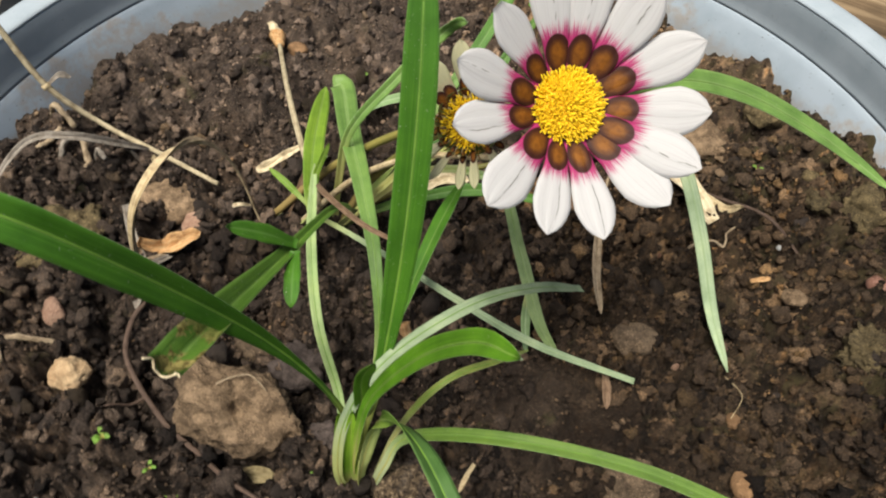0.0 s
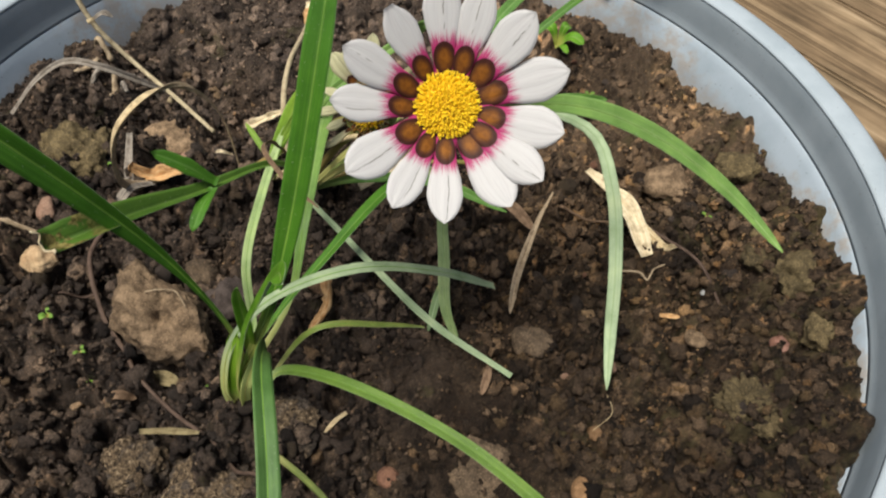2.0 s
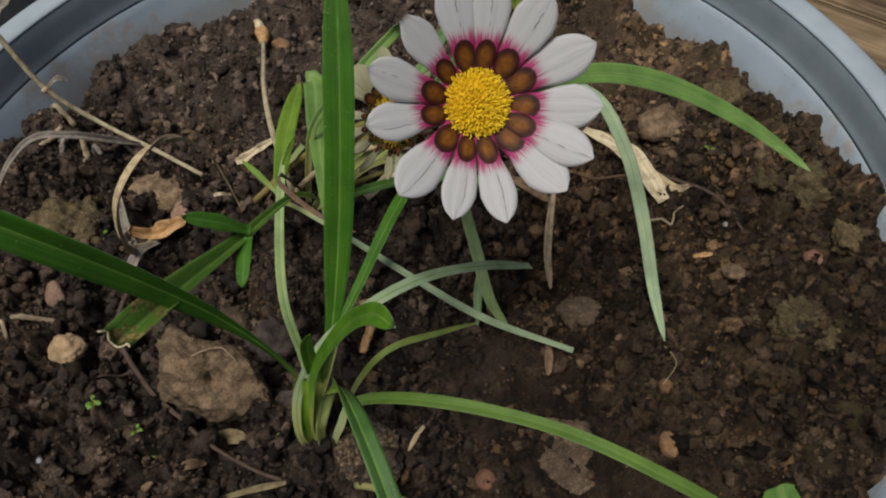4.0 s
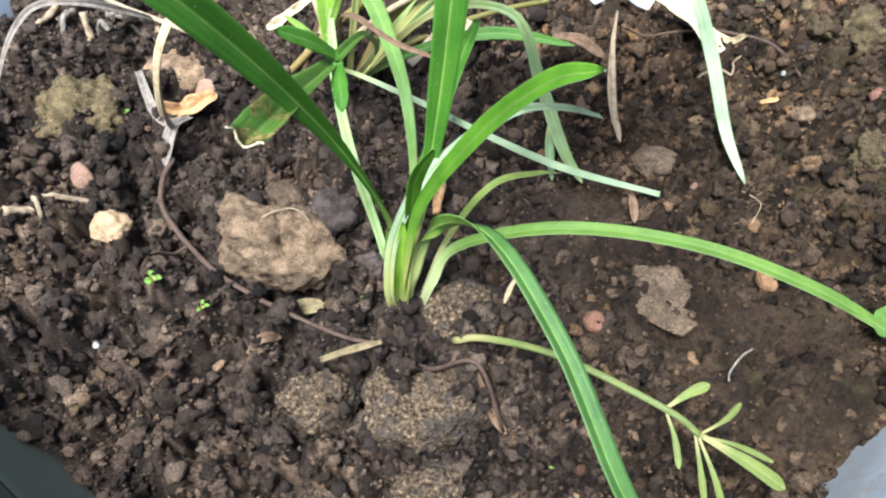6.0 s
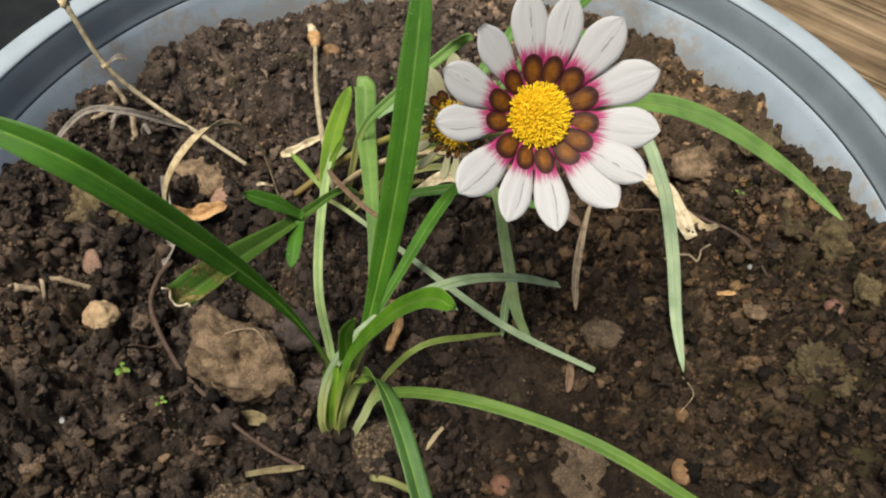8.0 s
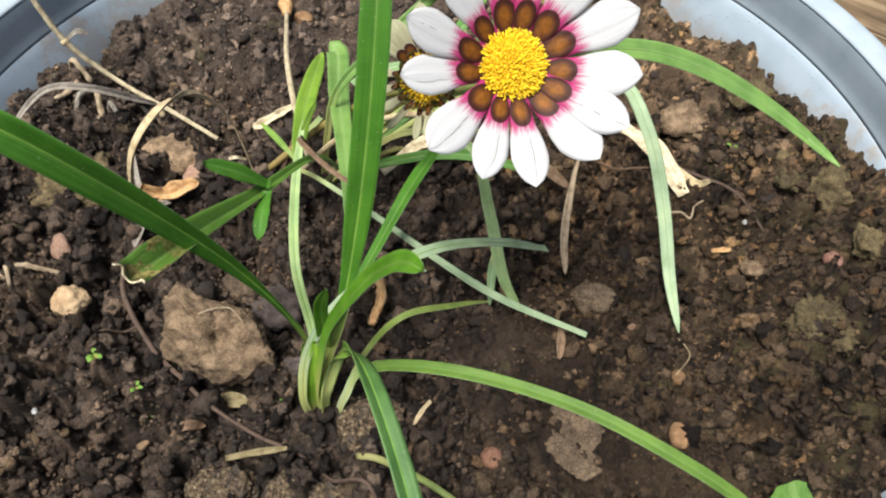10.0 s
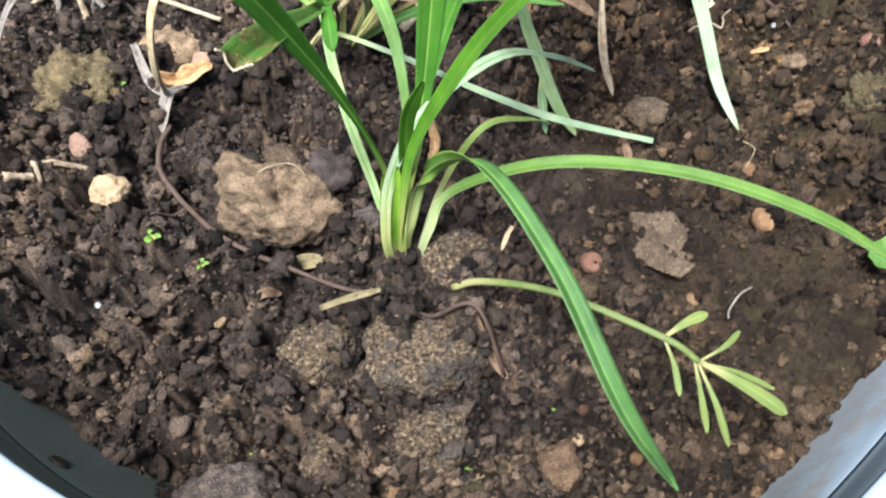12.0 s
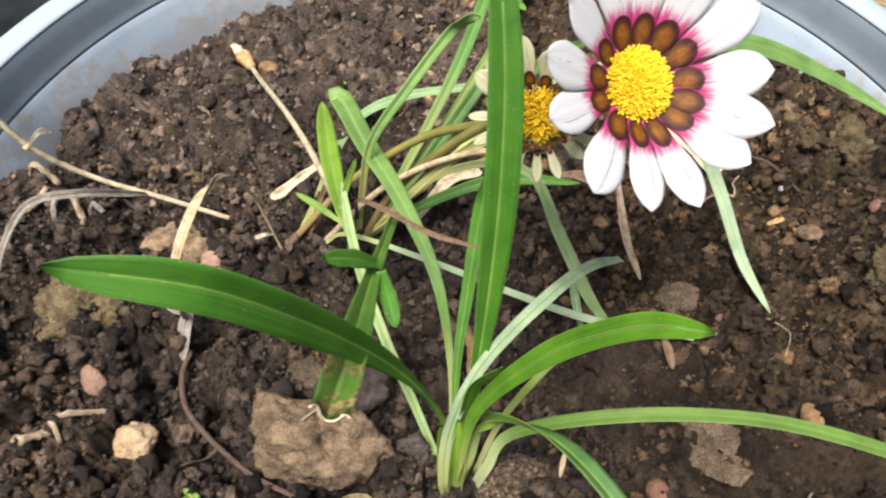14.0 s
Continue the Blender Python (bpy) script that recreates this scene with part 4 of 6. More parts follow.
def leaf(ctrl, width, parent, mats, label="", rib=None, **kw):
    ob = part("leaf", blade_mesh("leaf", ctrl, width, mats, **kw), parent, label)
    if rib:
        c = spline(ctrl, 26)
        face = kw.get("face", (0, -0.5, 1))
        t, nrm, side = frames(c, face)
        tw = np.radians(kw.get("twist", 0.0)) * np.linspace(0, 1, 26)[:, None]
        nrm = nrm * np.cos(tw) + side * np.sin(tw)
        me = tube_mesh("midrib", (c + nrm * 0.00012)[1:-2], rib, rib * 0.3, LEAF_PALE, seg=40, sides=6, flat=0.6)
        r = new("midrib", me)
        r.parent = ob
        r["label"] = "pale raised midrib"
    return ob


leaf([(-0.0340, 0.0955, 0.0020), (-0.0305, 0.1052, 0.0333), (-0.0467, 0.0996, 0.0932), (-0.0754, 0.0826, 0.1605), (-0.1036, 0.0802, 0.1815)], 0.0094, plant, [LEAF_DARK, UNDER], 'broad dark green strap leaf arching up', 0.0006, face=(0.15, -0.7, 0.8), fold=0.50, foot=0.24, wide=0.72, stalk=0.36, seed=1)
leaf([(-0.0295, 0.0970, 0.0020), (-0.0273, 0.0971, 0.0231), (-0.0187, 0.1130, 0.0514), (-0.0126, 0.1259, 0.0846), (-0.0083, 0.1380, 0.1181), (-0.0057, 0.1521, 0.1508), (-0.0050, 0.1711, 0.1815)], 0.0104, plant, [LEAF_DARK, UNDER], 'tall upright green strap leaf', 0.0006, face=(-0.1, -1.0, 0.35), fold=0.32, foot=0.28, wide=0.74, wave=0.10, stalk=0.10, seed=2)
leaf([(-0.0280, 0.0945, 0.0020), (-0.0275, 0.0936, 0.0234), (-0.0212, 0.0991, 0.0578), (-0.0051, 0.0924, 0.0988), (0.0086, 0.0786, 0.1317), (0.0172, 0.0648, 0.1486)], 0.0074, plant, [LEAF_FRESH, UNDER], 'bright green leaf bending forward', 0.0005, face=(-0.3, -0.35, 0.9), fold=0.3, foot=0.05, wide=0.7, seed=3)
leaf([(-0.0322, 0.0925, -0.0020), (-0.0338, 0.0925, 0.0182), (-0.0300, 0.1005, 0.0421), (-0.0161, 0.1136, 0.0612), (0.0123, 0.1325, 0.0677), (0.0401, 0.1586, 0.0433), (0.0652, 0.1775, 0.0176)], 0.0052, plant, [UNDER, UNDER], 'narrow silver-green leaf arching over', 0.0003, face=(-0.1, -0.2, 1.0), fold=0.12, foot=0.72, wide=0.9, tip=0.75, seed=4)
leaf([(-0.0345, 0.0965, 0.0020), (-0.0322, 0.0954, 0.0062), (-0.0378, 0.1267, 0.0048), (-0.0465, 0.1474, 0.0300), (-0.0530, 0.1832, 0.0380), (-0.0546, 0.2181, 0.0502)], 0.0044, plant, [LEAF_SILVER, UNDER], 'narrow pale green leaf', 0.0003, face=(0.2, -0.5, 0.8), fold=0.3, foot=0.6, wide=0.8, seed=5)
leaf([(-0.0550, 0.1960, 0.0392), (-0.0565, 0.2100, 0.0412), (-0.0586, 0.2432, 0.0425), (-0.0586, 0.2853, 0.0391)], 0.0092, plant, [LEAF_LIME, LEAF_LIME], 'bright yellow-green end lobe', 0.0003, face=(0.25, -0.35, 0.95), fold=0.25, foot=0.25, wide=0.62, seg=26, seed=39)
leaf([(-0.0561, 0.2020, 0.0400), (-0.0660, 0.2100, 0.0450), (-0.0748, 0.2169, 0.0479)], 0.0030, plant, [LEAF_LIME, LEAF_LIME], 'thin side lobe', None, face=(0, -0.6, 0.8), foot=0.6, wide=0.5, seg=14, seed=45)
leaf([(-0.0570, 0.2100, 0.0412), (-0.0520, 0.2150, 0.0520), (-0.0471, 0.2187, 0.0618)], 0.0030, plant, [LEAF_LIME, LEAF_LIME], 'thin side lobe', None, face=(0, -0.9, 0.4), foot=0.6, wide=0.5, seg=14, seed=46)
leaf([(-0.0285, 0.0985, 0.0020), (-0.0289, 0.0994, 0.0137), (-0.0223, 0.1364, 0.0234), (-0.0237, 0.1638, 0.0479), (-0.0323, 0.2032, 0.0539), (-0.0414, 0.2410, 0.0487), (-0.0490, 0.2795, 0.0436), (-0.0545, 0.2835, 0.0405)], 0.0112, plant, [LEAF_FAR, LEAF_PALE], 'light green leaf leaning back over the rear plant', 0.0003, face=(0.2, -0.5, 0.9), fold=0.12, foot=0.25, wide=0.90, tip=0.7, stalk=0.2, seed=6)
leaf([(-0.0265, 0.0975, 0.0020), (-0.0280, 0.0989, 0.0236), (-0.0214, 0.1296, 0.0304), (-0.0110, 0.1590, 0.0358), (-0.0001, 0.1885, 0.0414), (0.0113, 0.2185, 0.0411)], 0.0068, plant, FRONT, 'green leaf leaning back', 0.0004, face=(-0.4, -0.5, 0.8), fold=0.25, foot=0.08, wide=0.84, tip=0.5, seed=7)
leaf([(-0.0222, 0.0962, -0.0010), (-0.0110, 0.1040, 0.0315), (0.0045, 0.1098, 0.0552), (0.0244, 0.1268, 0.0403), (0.0392, 0.1444, 0.0190)], 0.0028, plant, [LEAF_STRAW, UNDER], 'narrow yellow-green leaf bent over', 0.0003, face=(-0.3, -0.4, 0.9), fold=0.35, foot=0.8, wide=0.6, seed=8)
leaf([(-0.0220, 0.0935, -0.0025), (-0.0168, 0.0945, 0.0170), (-0.0075, 0.0978, 0.0355), (0.0251, 0.0871, 0.0592), (0.0676, 0.0766, 0.0608), (0.1064, 0.0620, 0.0530), (0.1406, 0.0495, 0.0358)], 0.0047, plant, [LEAF_LONG, UNDER], 'long pale green leaf lying out over the soil', 0.0004, face=(-0.1, -0.2, 1.0), fold=0.45, foot=0.86, wide=0.84, seed=9)
leaf([(-0.0271, 0.0930, -0.0020), (-0.0250, 0.0945, 0.0190), (-0.0173, 0.1011, 0.0425), (-0.0023, 0.0751, 0.0761), (0.0149, 0.0387, 0.0720), (0.0283, 0.0001, 0.0571), (0.0480, -0.0139, 0.0252)], 0.0076, plant, [LEAF_BLUE, LEAF_PALE], 'long grooved leaf drooping to the pot edge', 0.0004, face=(0.5, -0.2, 0.85), fold=0.35, foot=0.66, wide=0.72, seed=10)
leaf([(-0.0265, 0.1057, 0.0189), (-0.0244, 0.1041, 0.0443), (-0.0225, 0.1014, 0.0705), (-0.0168, 0.0941, 0.0933)], 0.0056, plant, [LEAF_FRESH, LEAF_FRESH], 'small young upright leaf', None, face=(0.2, -0.55, 0.8), fold=0.3, foot=0.5, wide=0.45, seed=11)
# bright sheath between the leaf feet
part("leaf_foot", blade_mesh("leaf_foot", [(-0.0300, 0.0938, -0.003), (-0.0298, 0.0940, 0.010), (-0.0290, 0.0956, 0.024), (-0.0280, 0.0985, 0.038), (-0.0272, 0.1010, 0.048)], 0.0058, [FOOT, FOOT], face=(0.0, -1.0, 0.3), fold=0.35, foot=0.80, wide=0.30, seg=24, thick=0.0008, seed=12), plant, "bright yellow-green leaf sheath")
part("leaf_foot", blade_mesh("leaf_foot", [(-0.0322, 0.0950, -0.003), (-0.0334, 0.0962, 0.012), (-0.0330, 0.1000, 0.028), (-0.0325, 0.1030, 0.042)], 0.0042, [FOOT, FOOT], face=(0.2, -1.0, 0.3), fold=0.30, foot=0.80, wide=0.40, seg=24, thick=0.0008, seed=13), plant, "bright yellow-green leaf sheath")

# ---- rear plant: flowers, grey leaves, spent stalks ----
rear = thing("gazania_plant", "flowering gazania with one open white flower and one fading flower", "plant", (-0.062, 0.226, 0.0))
leaf([(-0.0500, 0.2240, -0.0010), (-0.0360, 0.1970, 0.0420), (-0.0388, 0.1689, 0.0745), (-0.0499, 0.1334, 0.0902), (-0.0578, 0.1009, 0.1076), (-0.0655, 0.0753, 0.1181)], 0.0106, rear, [LEAF_TORN, LEAF_GREY], 'dark green leaf with a torn brown end', 0.0003, face=(0.2, -0.3, 1.0), fold=0.85, foot=0.30, wide=0.95, tip=0.9, stalk=0.40, seed=21)
end = spline([(-0.0500, 0.2240, -0.0010), (-0.0360, 0.1970, 0.0420), (-0.0388, 0.1689, 0.0745), (-0.0499, 0.1334, 0.0902), (-0.0578, 0.1009, 0.1076), (-0.0655, 0.0753, 0.1181)], 34)
tt, nn, ss = frames(end, (0.2, -0.3, 1.0))
torn_line = [end[-1] + ss[-1] * 0.0048 * x + nn[-1] * (0.0042 * abs(x) + 0.0003) + tt[-1] * d for x, d in ((-1.0, 0.0012), (-0.7, -0.0004), (-0.4, 0.0010), (0.0, 0.0002), (0.4, 0.0008), (0.75, -0.0003), (1.0, 0.0020))]
part("torn_edge", tube_mesh("torn_edge", torn_line, 0.00032, 0.0003, DRY_PALE, seg=26, sides=6, rough=0.3), rear, "white frayed torn leaf edge")
leaf([(-0.0460, 0.1400, 0.0900), (-0.0540, 0.1350, 0.1010), (-0.0629, 0.1302, 0.1096)], 0.006, rear, [LEAF_LOBE, LEAF_LOBE], 'short side lobe', None, face=(0, -0.5, 1), foot=0.6, wide=0.5, seg=14, seed=22)
leaf([(-0.0460, 0.1370, 0.0900), (-0.0452, 0.1260, 0.0910), (-0.0444, 0.1156, 0.0890)], 0.0055, rear, [LEAF_LOBE, LEAF_LOBE], 'short side lobe', None, face=(0, -0.5, 1), foot=0.6, wide=0.5, seg=14, seed=23)
leaf([(-0.0660, 0.2200, 0.0080), (-0.0546, 0.2101, 0.0230), (-0.0221, 0.1880, 0.0242), (0.0105, 0.1676, 0.0196), (0.0430, 0.1478, 0.0176), (0.0823, 0.1335, 0.0147)], 0.0035, rear, [UNDER, UNDER], 'thin grey leaf lying over the soil', None, face=(0.2, -0.4, 1), fold=0.3, foot=0.6, wide=0.8, tip=0.7, seed=24)
leaf([(-0.0500, 0.2240, -0.0010), (-0.0100, 0.2220, 0.0420), (0.0244, 0.2077, 0.0525), (0.0366, 0.1866, 0.0313), (0.0450, 0.1616, 0.0151), (0.0545, 0.1520, 0.0020)], 0.0054, rear, [LEAF_SILVER, UNDER], 'grey-green leaf hanging down to the soil', 0.0003, face=(0, -0.8, 0.6), fold=0.3, foot=0.5, wide=0.7, seed=25)
leaf([(0.0410, 0.1760, 0.0200), (0.0400, 0.1640, 0.0120), (0.0400, 0.1510, 0.0060)], 0.004, rear, [LEAF_GREY, UNDER], 'short grey side lobe', None, face=(0, -0.8, 0.6), foot=0.6, wide=0.5, seg=14, seed=26)
leaf([(-0.0500, 0.2240, -0.0010), (0.0000, 0.2320, 0.0450), (0.0500, 0.2470, 0.0680), (0.0912, 0.2459, 0.0675), (0.1096, 0.2243, 0.0515), (0.1188, 0.1983, 0.0309), (0.1240, 0.1715, 0.0110), (0.1262, 0.1440, 0.0060)], 0.0066, rear, [UNDER, LEAF_GREY], 'long silver leaf hanging down to the soil', None, face=(0, -0.8, 0.6), fold=-0.2, foot=0.3, wide=0.66, seed=27)
leaf([(-0.0500, 0.2240, -0.0010), (-0.0050, 0.2050, 0.0700), (0.0477, 0.1704, 0.1261), (0.0783, 0.1914, 0.1212), (0.1111, 0.2016, 0.1085), (0.1477, 0.2008, 0.0898), (0.1772, 0.1861, 0.0755)], 0.0082, rear, [LEAF_FAR, UNDER], 'light green leaf arching out over the soil', 0.0004, face=(0.1, -0.5, 0.9), fold=0.25, foot=0.35, wide=0.62, seed=28)
leaf([(-0.0509, 0.2236, 0.0027), (-0.0460, 0.2260, 0.0340), (-0.0393, 0.2300, 0.0598), (-0.0212, 0.2407, 0.0777), (-0.0010, 0.2530, 0.0935), (0.0060, 0.2480, 0.1035), (0.0100, 0.2421, 0.1080)], 0.0054, rear, [LEAF_FAR, UNDER], 'narrow grey-green leaf leaning back', None, face=(0.3, -0.8, 0.5), fold=0.25, foot=0.6, wide=0.7, seed=29)
leaf([(-0.0830, 0.2270, -0.0010), (-0.0700, 0.2500, 0.0040), (-0.0588, 0.2797, 0.0021), (-0.0407, 0.3044, 0.0092), (-0.0136, 0.3146, 0.0118), (0.0173, 0.3185, 0.0098), (0.0490, 0.3212, 0.0079)], 0.0052, rear, [LEAF_GREY, UNDER], 'narrow grey-green leaf arching back', None, face=(0, -0.5, 0.9), fold=0.25, foot=0.5, wide=0.7, seed=30)
leaf([(-0.0496, 0.2234, 0.0025), (-0.0236, 0.2378, 0.0205), (0.0007, 0.2550, 0.0384), (0.0239, 0.2735, 0.0559), (0.0429, 0.2950, 0.0747)], 0.0058, rear, [LEAF_REAR, UNDER], 'narrow green leaf leaning back', None, face=(0, -0.7, 0.6), fold=0.25, foot=0.5, wide=0.6, seed=31)
leaf([(-0.050, 0.224, 0.0), (-0.022, 0.228, 0.014), (0.020, 0.232, 0.022), (0.062, 0.228, 0.016)], 0.006, rear, [LEAF_REAR, UNDER], 'narrow green leaf of the rear rosette', None, face=(0, -0.6, 0.8), fold=0.25, foot=0.5, wide=0.65, seg=22, seed=41)
leaf([(-0.045, 0.228, 0.0), (0.010, 0.285, 0.050), (0.050, 0.345, 0.085), (0.090, 0.400, 0.105)], 0.0075, rear, [LEAF_REAR, UNDER], 'narrow green leaf of the rear rosette', None, face=(0, -0.6, 0.8), fold=0.25, foot=0.5, wide=0.65, seg=22, seed=42)
leaf([(-0.045, 0.228, 0.0), (0.030, 0.300, 0.045), (0.080, 0.360, 0.075), (0.130, 0.420, 0.085), (0.180, 0.450, 0.075)], 0.0055, rear, [LEAF_REAR, UNDER], 'narrow green leaf of the rear rosette', None, face=(0, -0.6, 0.8), fold=0.25, foot=0.5, wide=0.65, seg=22, seed=43)
leaf([(0.030, 0.300, 0.012), (0.070, 0.320, 0.020), (0.105, 0.345, 0.012)], 0.008, rear, [LEAF_REAR, UNDER], 'narrow green leaf of the rear rosette', None, face=(0, -0.6, 0.8), fold=0.25, foot=0.5, wide=0.65, seg=22, seed=44)
part('stalk', tube_mesh('stalk', [(-0.0500, 0.2240, -0.0020), (-0.0300, 0.2200, 0.0400), (0.0020, 0.2000, 0.0880), (0.0270, 0.1740, 0.1180), (0.0353, 0.1650, 0.1275)], 0.0019, 0.0022, STALK, sides=10, flat=1.0), rear, 'green-brown flower stalk')
part('stalk', tube_mesh('stalk', [(-0.0834, 0.2281, 0.0021), (-0.0509, 0.2356, 0.0310), (-0.0181, 0.2263, 0.0613), (0.0040, 0.1990, 0.0900), (0.0118, 0.1700, 0.1155)], 0.0018, 0.002, STALK, sides=10), rear, 'brownish flower stalk')
part('stalk', tube_mesh('stalk', [(-0.0509, 0.2237, -0.0006), (-0.0310, 0.2372, 0.0064), (-0.0023, 0.2460, 0.0144), (0.0273, 0.2508, 0.0209), (0.0500, 0.2450, 0.0300)], 0.0017, 0.0013, STALK, sides=10), rear, 'spent yellow-brown stalk')
part('stalk', tube_mesh('stalk', [(-0.0674, 0.2247, 0.0028), (-0.0379, 0.2199, 0.0395), (-0.0080, 0.2042, 0.0696), (0.0214, 0.1790, 0.0940)], 0.0016, 0.0012, DRY, sides=10), rear, 'spent straw-coloured stalk')
part('stalk', tube_mesh('stalk', [(-0.0560, 0.2220, 0.0180), (-0.0649, 0.2407, 0.0428), (-0.0760, 0.2760, 0.0420), (-0.0900, 0.3280, 0.0230), (-0.0995, 0.3640, 0.0110)], 0.0016, 0.0013, DRY_STALK, sides=8), rear, 'dry bent stalk of a spent bud')
part('bud', tube_mesh('bud', [(-0.0970, 0.3550, 0.0140), (-0.0995, 0.3640, 0.0110), (-0.1018, 0.3715, 0.0090)], 0.0026, 0.0052, DRY_ORANGE, sides=9, rough=0.08, seg=10), rear, 'withered orange-brown bud')
part('bud_tip', tube_mesh('bud_tip', [(-0.1015, 0.3705, 0.0096), (-0.1045, 0.3775, 0.0088), (-0.1085, 0.3850, 0.0078)], 0.0042, 0.0026, DRY_PALE, sides=8, rough=0.15, seg=8), rear, 'white papery bud tip')
part("dry_leaf", blade_mesh("dry_leaf", [(-0.0500, 0.2220, 0.0200), (-0.0490, 0.1960, 0.0600), (-0.0407, 0.1699, 0.0822), (-0.0260, 0.1582, 0.0792), (-0.0091, 0.1490, 0.0784)], 0.0021, [DRY_BROWN, DRY_BROWN], face=(0, -0.6, 0.8), fold=0.5, foot=0.8, seed=50), rear, "thin withered brown leaf")
part("dry_leaf", blade_mesh("dry_leaf", [(-0.0880, 0.2250, 0.0020), (-0.0940, 0.2280, 0.0360), (-0.1000, 0.2160, 0.0640), (-0.1080, 0.1960, 0.0730), (-0.1190, 0.1790, 0.0610), (-0.1270, 0.1790, 0.0300), (-0.1300, 0.1950, 0.0060), (-0.1230, 0.2080, 0.0030)], 0.0060, [DRY, DRY_TAN], face=(-0.6, -0.6, 0.5), fold=0.6, foot=0.25, wide=0.72, seed=51, wave=0.15), rear, "curled papery straw-coloured dead leaf")
part("dry_leaf", blade_mesh("dry_leaf", [(-0.0640, 0.2400, 0.0400), (-0.0740, 0.2400, 0.0330), (-0.0833, 0.2392, 0.0263), (-0.0890, 0.2400, 0.0230)], 0.0046, [DRY_PALE, DRY_GREY], face=(0, -0.6, 0.8), fold=0.7, foot=0.7, wide=0.6, wave=0.35, seg=18, seed=60), rear, "whitish papery leaf sheath")
part("dry_leaf", blade_mesh("dry_leaf", [(-0.0900, 0.2230, 0.0160), (-0.0930, 0.2190, 0.0210), (-0.0965, 0.2200, 0.0190), (-0.0960, 0.2250, 0.0140)], 0.0022, [DRY_PALE, DRY_GREY], face=(0, -0.5, 0.9), fold=0.5, foot=0.6, wave=0.2, seg=18, seed=61), rear, "small curled whitish leaf scrap")
part("dry_leaf", blade_mesh("dry_leaf", [(-0.0750, 0.2280, 0.0020), (-0.0640, 0.2360, 0.0260), (-0.0560, 0.2320, 0.0420)], 0.003, [DRY_BROWN, DRY_BROWN], face=(0, -0.5, 0.9), fold=0.5, foot=0.6, wave=0.2, seg=18, seed=62), rear, "shrivelled dead leaf")
part("dry_leaf", blade_mesh("dry_leaf", [(-0.0200, 0.2300, 0.0060), (0.0000, 0.2420, 0.0180), (0.0160, 0.2460, 0.0140)], 0.007, [DRY_PALE, DRY_PALE], face=(0, -0.5, 0.9), fold=0.5, foot=0.6, wave=0.2, seg=18, seed=63), rear, "shrivelled dead leaf")


# ---- flower heads ----
def petal_mesh(name, r0, ln, wd, rise, material, back, curl=0.15, seed=1, nu=11, nv=18, tipcut=0.0):
    """One ray floret along +x from radius r0: waisted foot, full middle, blunt point, shallow length folds."""
    r = np.random.default_rng(seed)
    v = np.linspace(0, 1, nv)
    w = wd * 0.5 * np.interp(v, [0, 0.15, 0.35, 0.55, 0.72, 0.86, 0.95, 1.0], [0.50, 0.56, 0.64, 0.90, 1.0, 0.80, 0.45, 0.04 + tipcut])
    x = np.linspace(-1, 1, nu)
    bend = np.radians(rise) * (1 - curl * 2.4 * v ** 2)
    step_len = ln / (nv - 1)
    px = r0 + np.concatenate([[0], np.cumsum(np.cos(bend[:-1]) * step_len)])
    pz = np.concatenate([[0], np.cumsum(np.sin(bend[:-1]) * step_len)])
    lean = r.normal(0, 0.03)
    groove = 0.00018 * np.cos(x * 3 * np.pi)[None] * np.clip(v * 3, 0, 1)[:, None] - (0.10 + r.normal(0, 0.05)) * (w[:, None] * x[None] ** 2) + 0.06 * w[:, None] * x[None] * r.normal()
    top = np.stack([np.broadcast_to(px[:, None], groove.shape), w[:, None] * x[None] + (lean * ln * v ** 2)[:, None], pz[:, None] + groove], -1)
    th = 0.00035
    bot = top - np.array([0, 0, th])
    uv = np.stack(np.broadcast_arrays((x * 0.5 + 0.5)[None], v[:, None]), -1).reshape(-1, 2)
    k, m = nu, nu * nv
    faces, fm = [], []
    for i in range(nv - 1):
        for j in range(nu - 1):
            a = i * k + j
            faces.append((a, a + k, a + k + 1, a + 1)), fm.append(0)
            faces.append((m + a, m + a + 1, m + a + k + 1, m + a + k)), fm.append(1)
        a, b = i * k, i * k + nu - 1
        faces.append((a, m + a, m + a + k, a + k)), fm.append(0)
        faces.append((b, b + k, m + b + k, m + b)), fm.append(0)
    a = (nv - 1) * k
    faces.append([a + j for j in range(k)] + [m + a + j for j in reversed(range(k))]), fm.append(0)
    return mesh_of(name, np.concatenate([top.reshape(-1, 3), bot.reshape(-1, 3)]), faces, [material, back], fm, np.concatenate([uv, uv]))


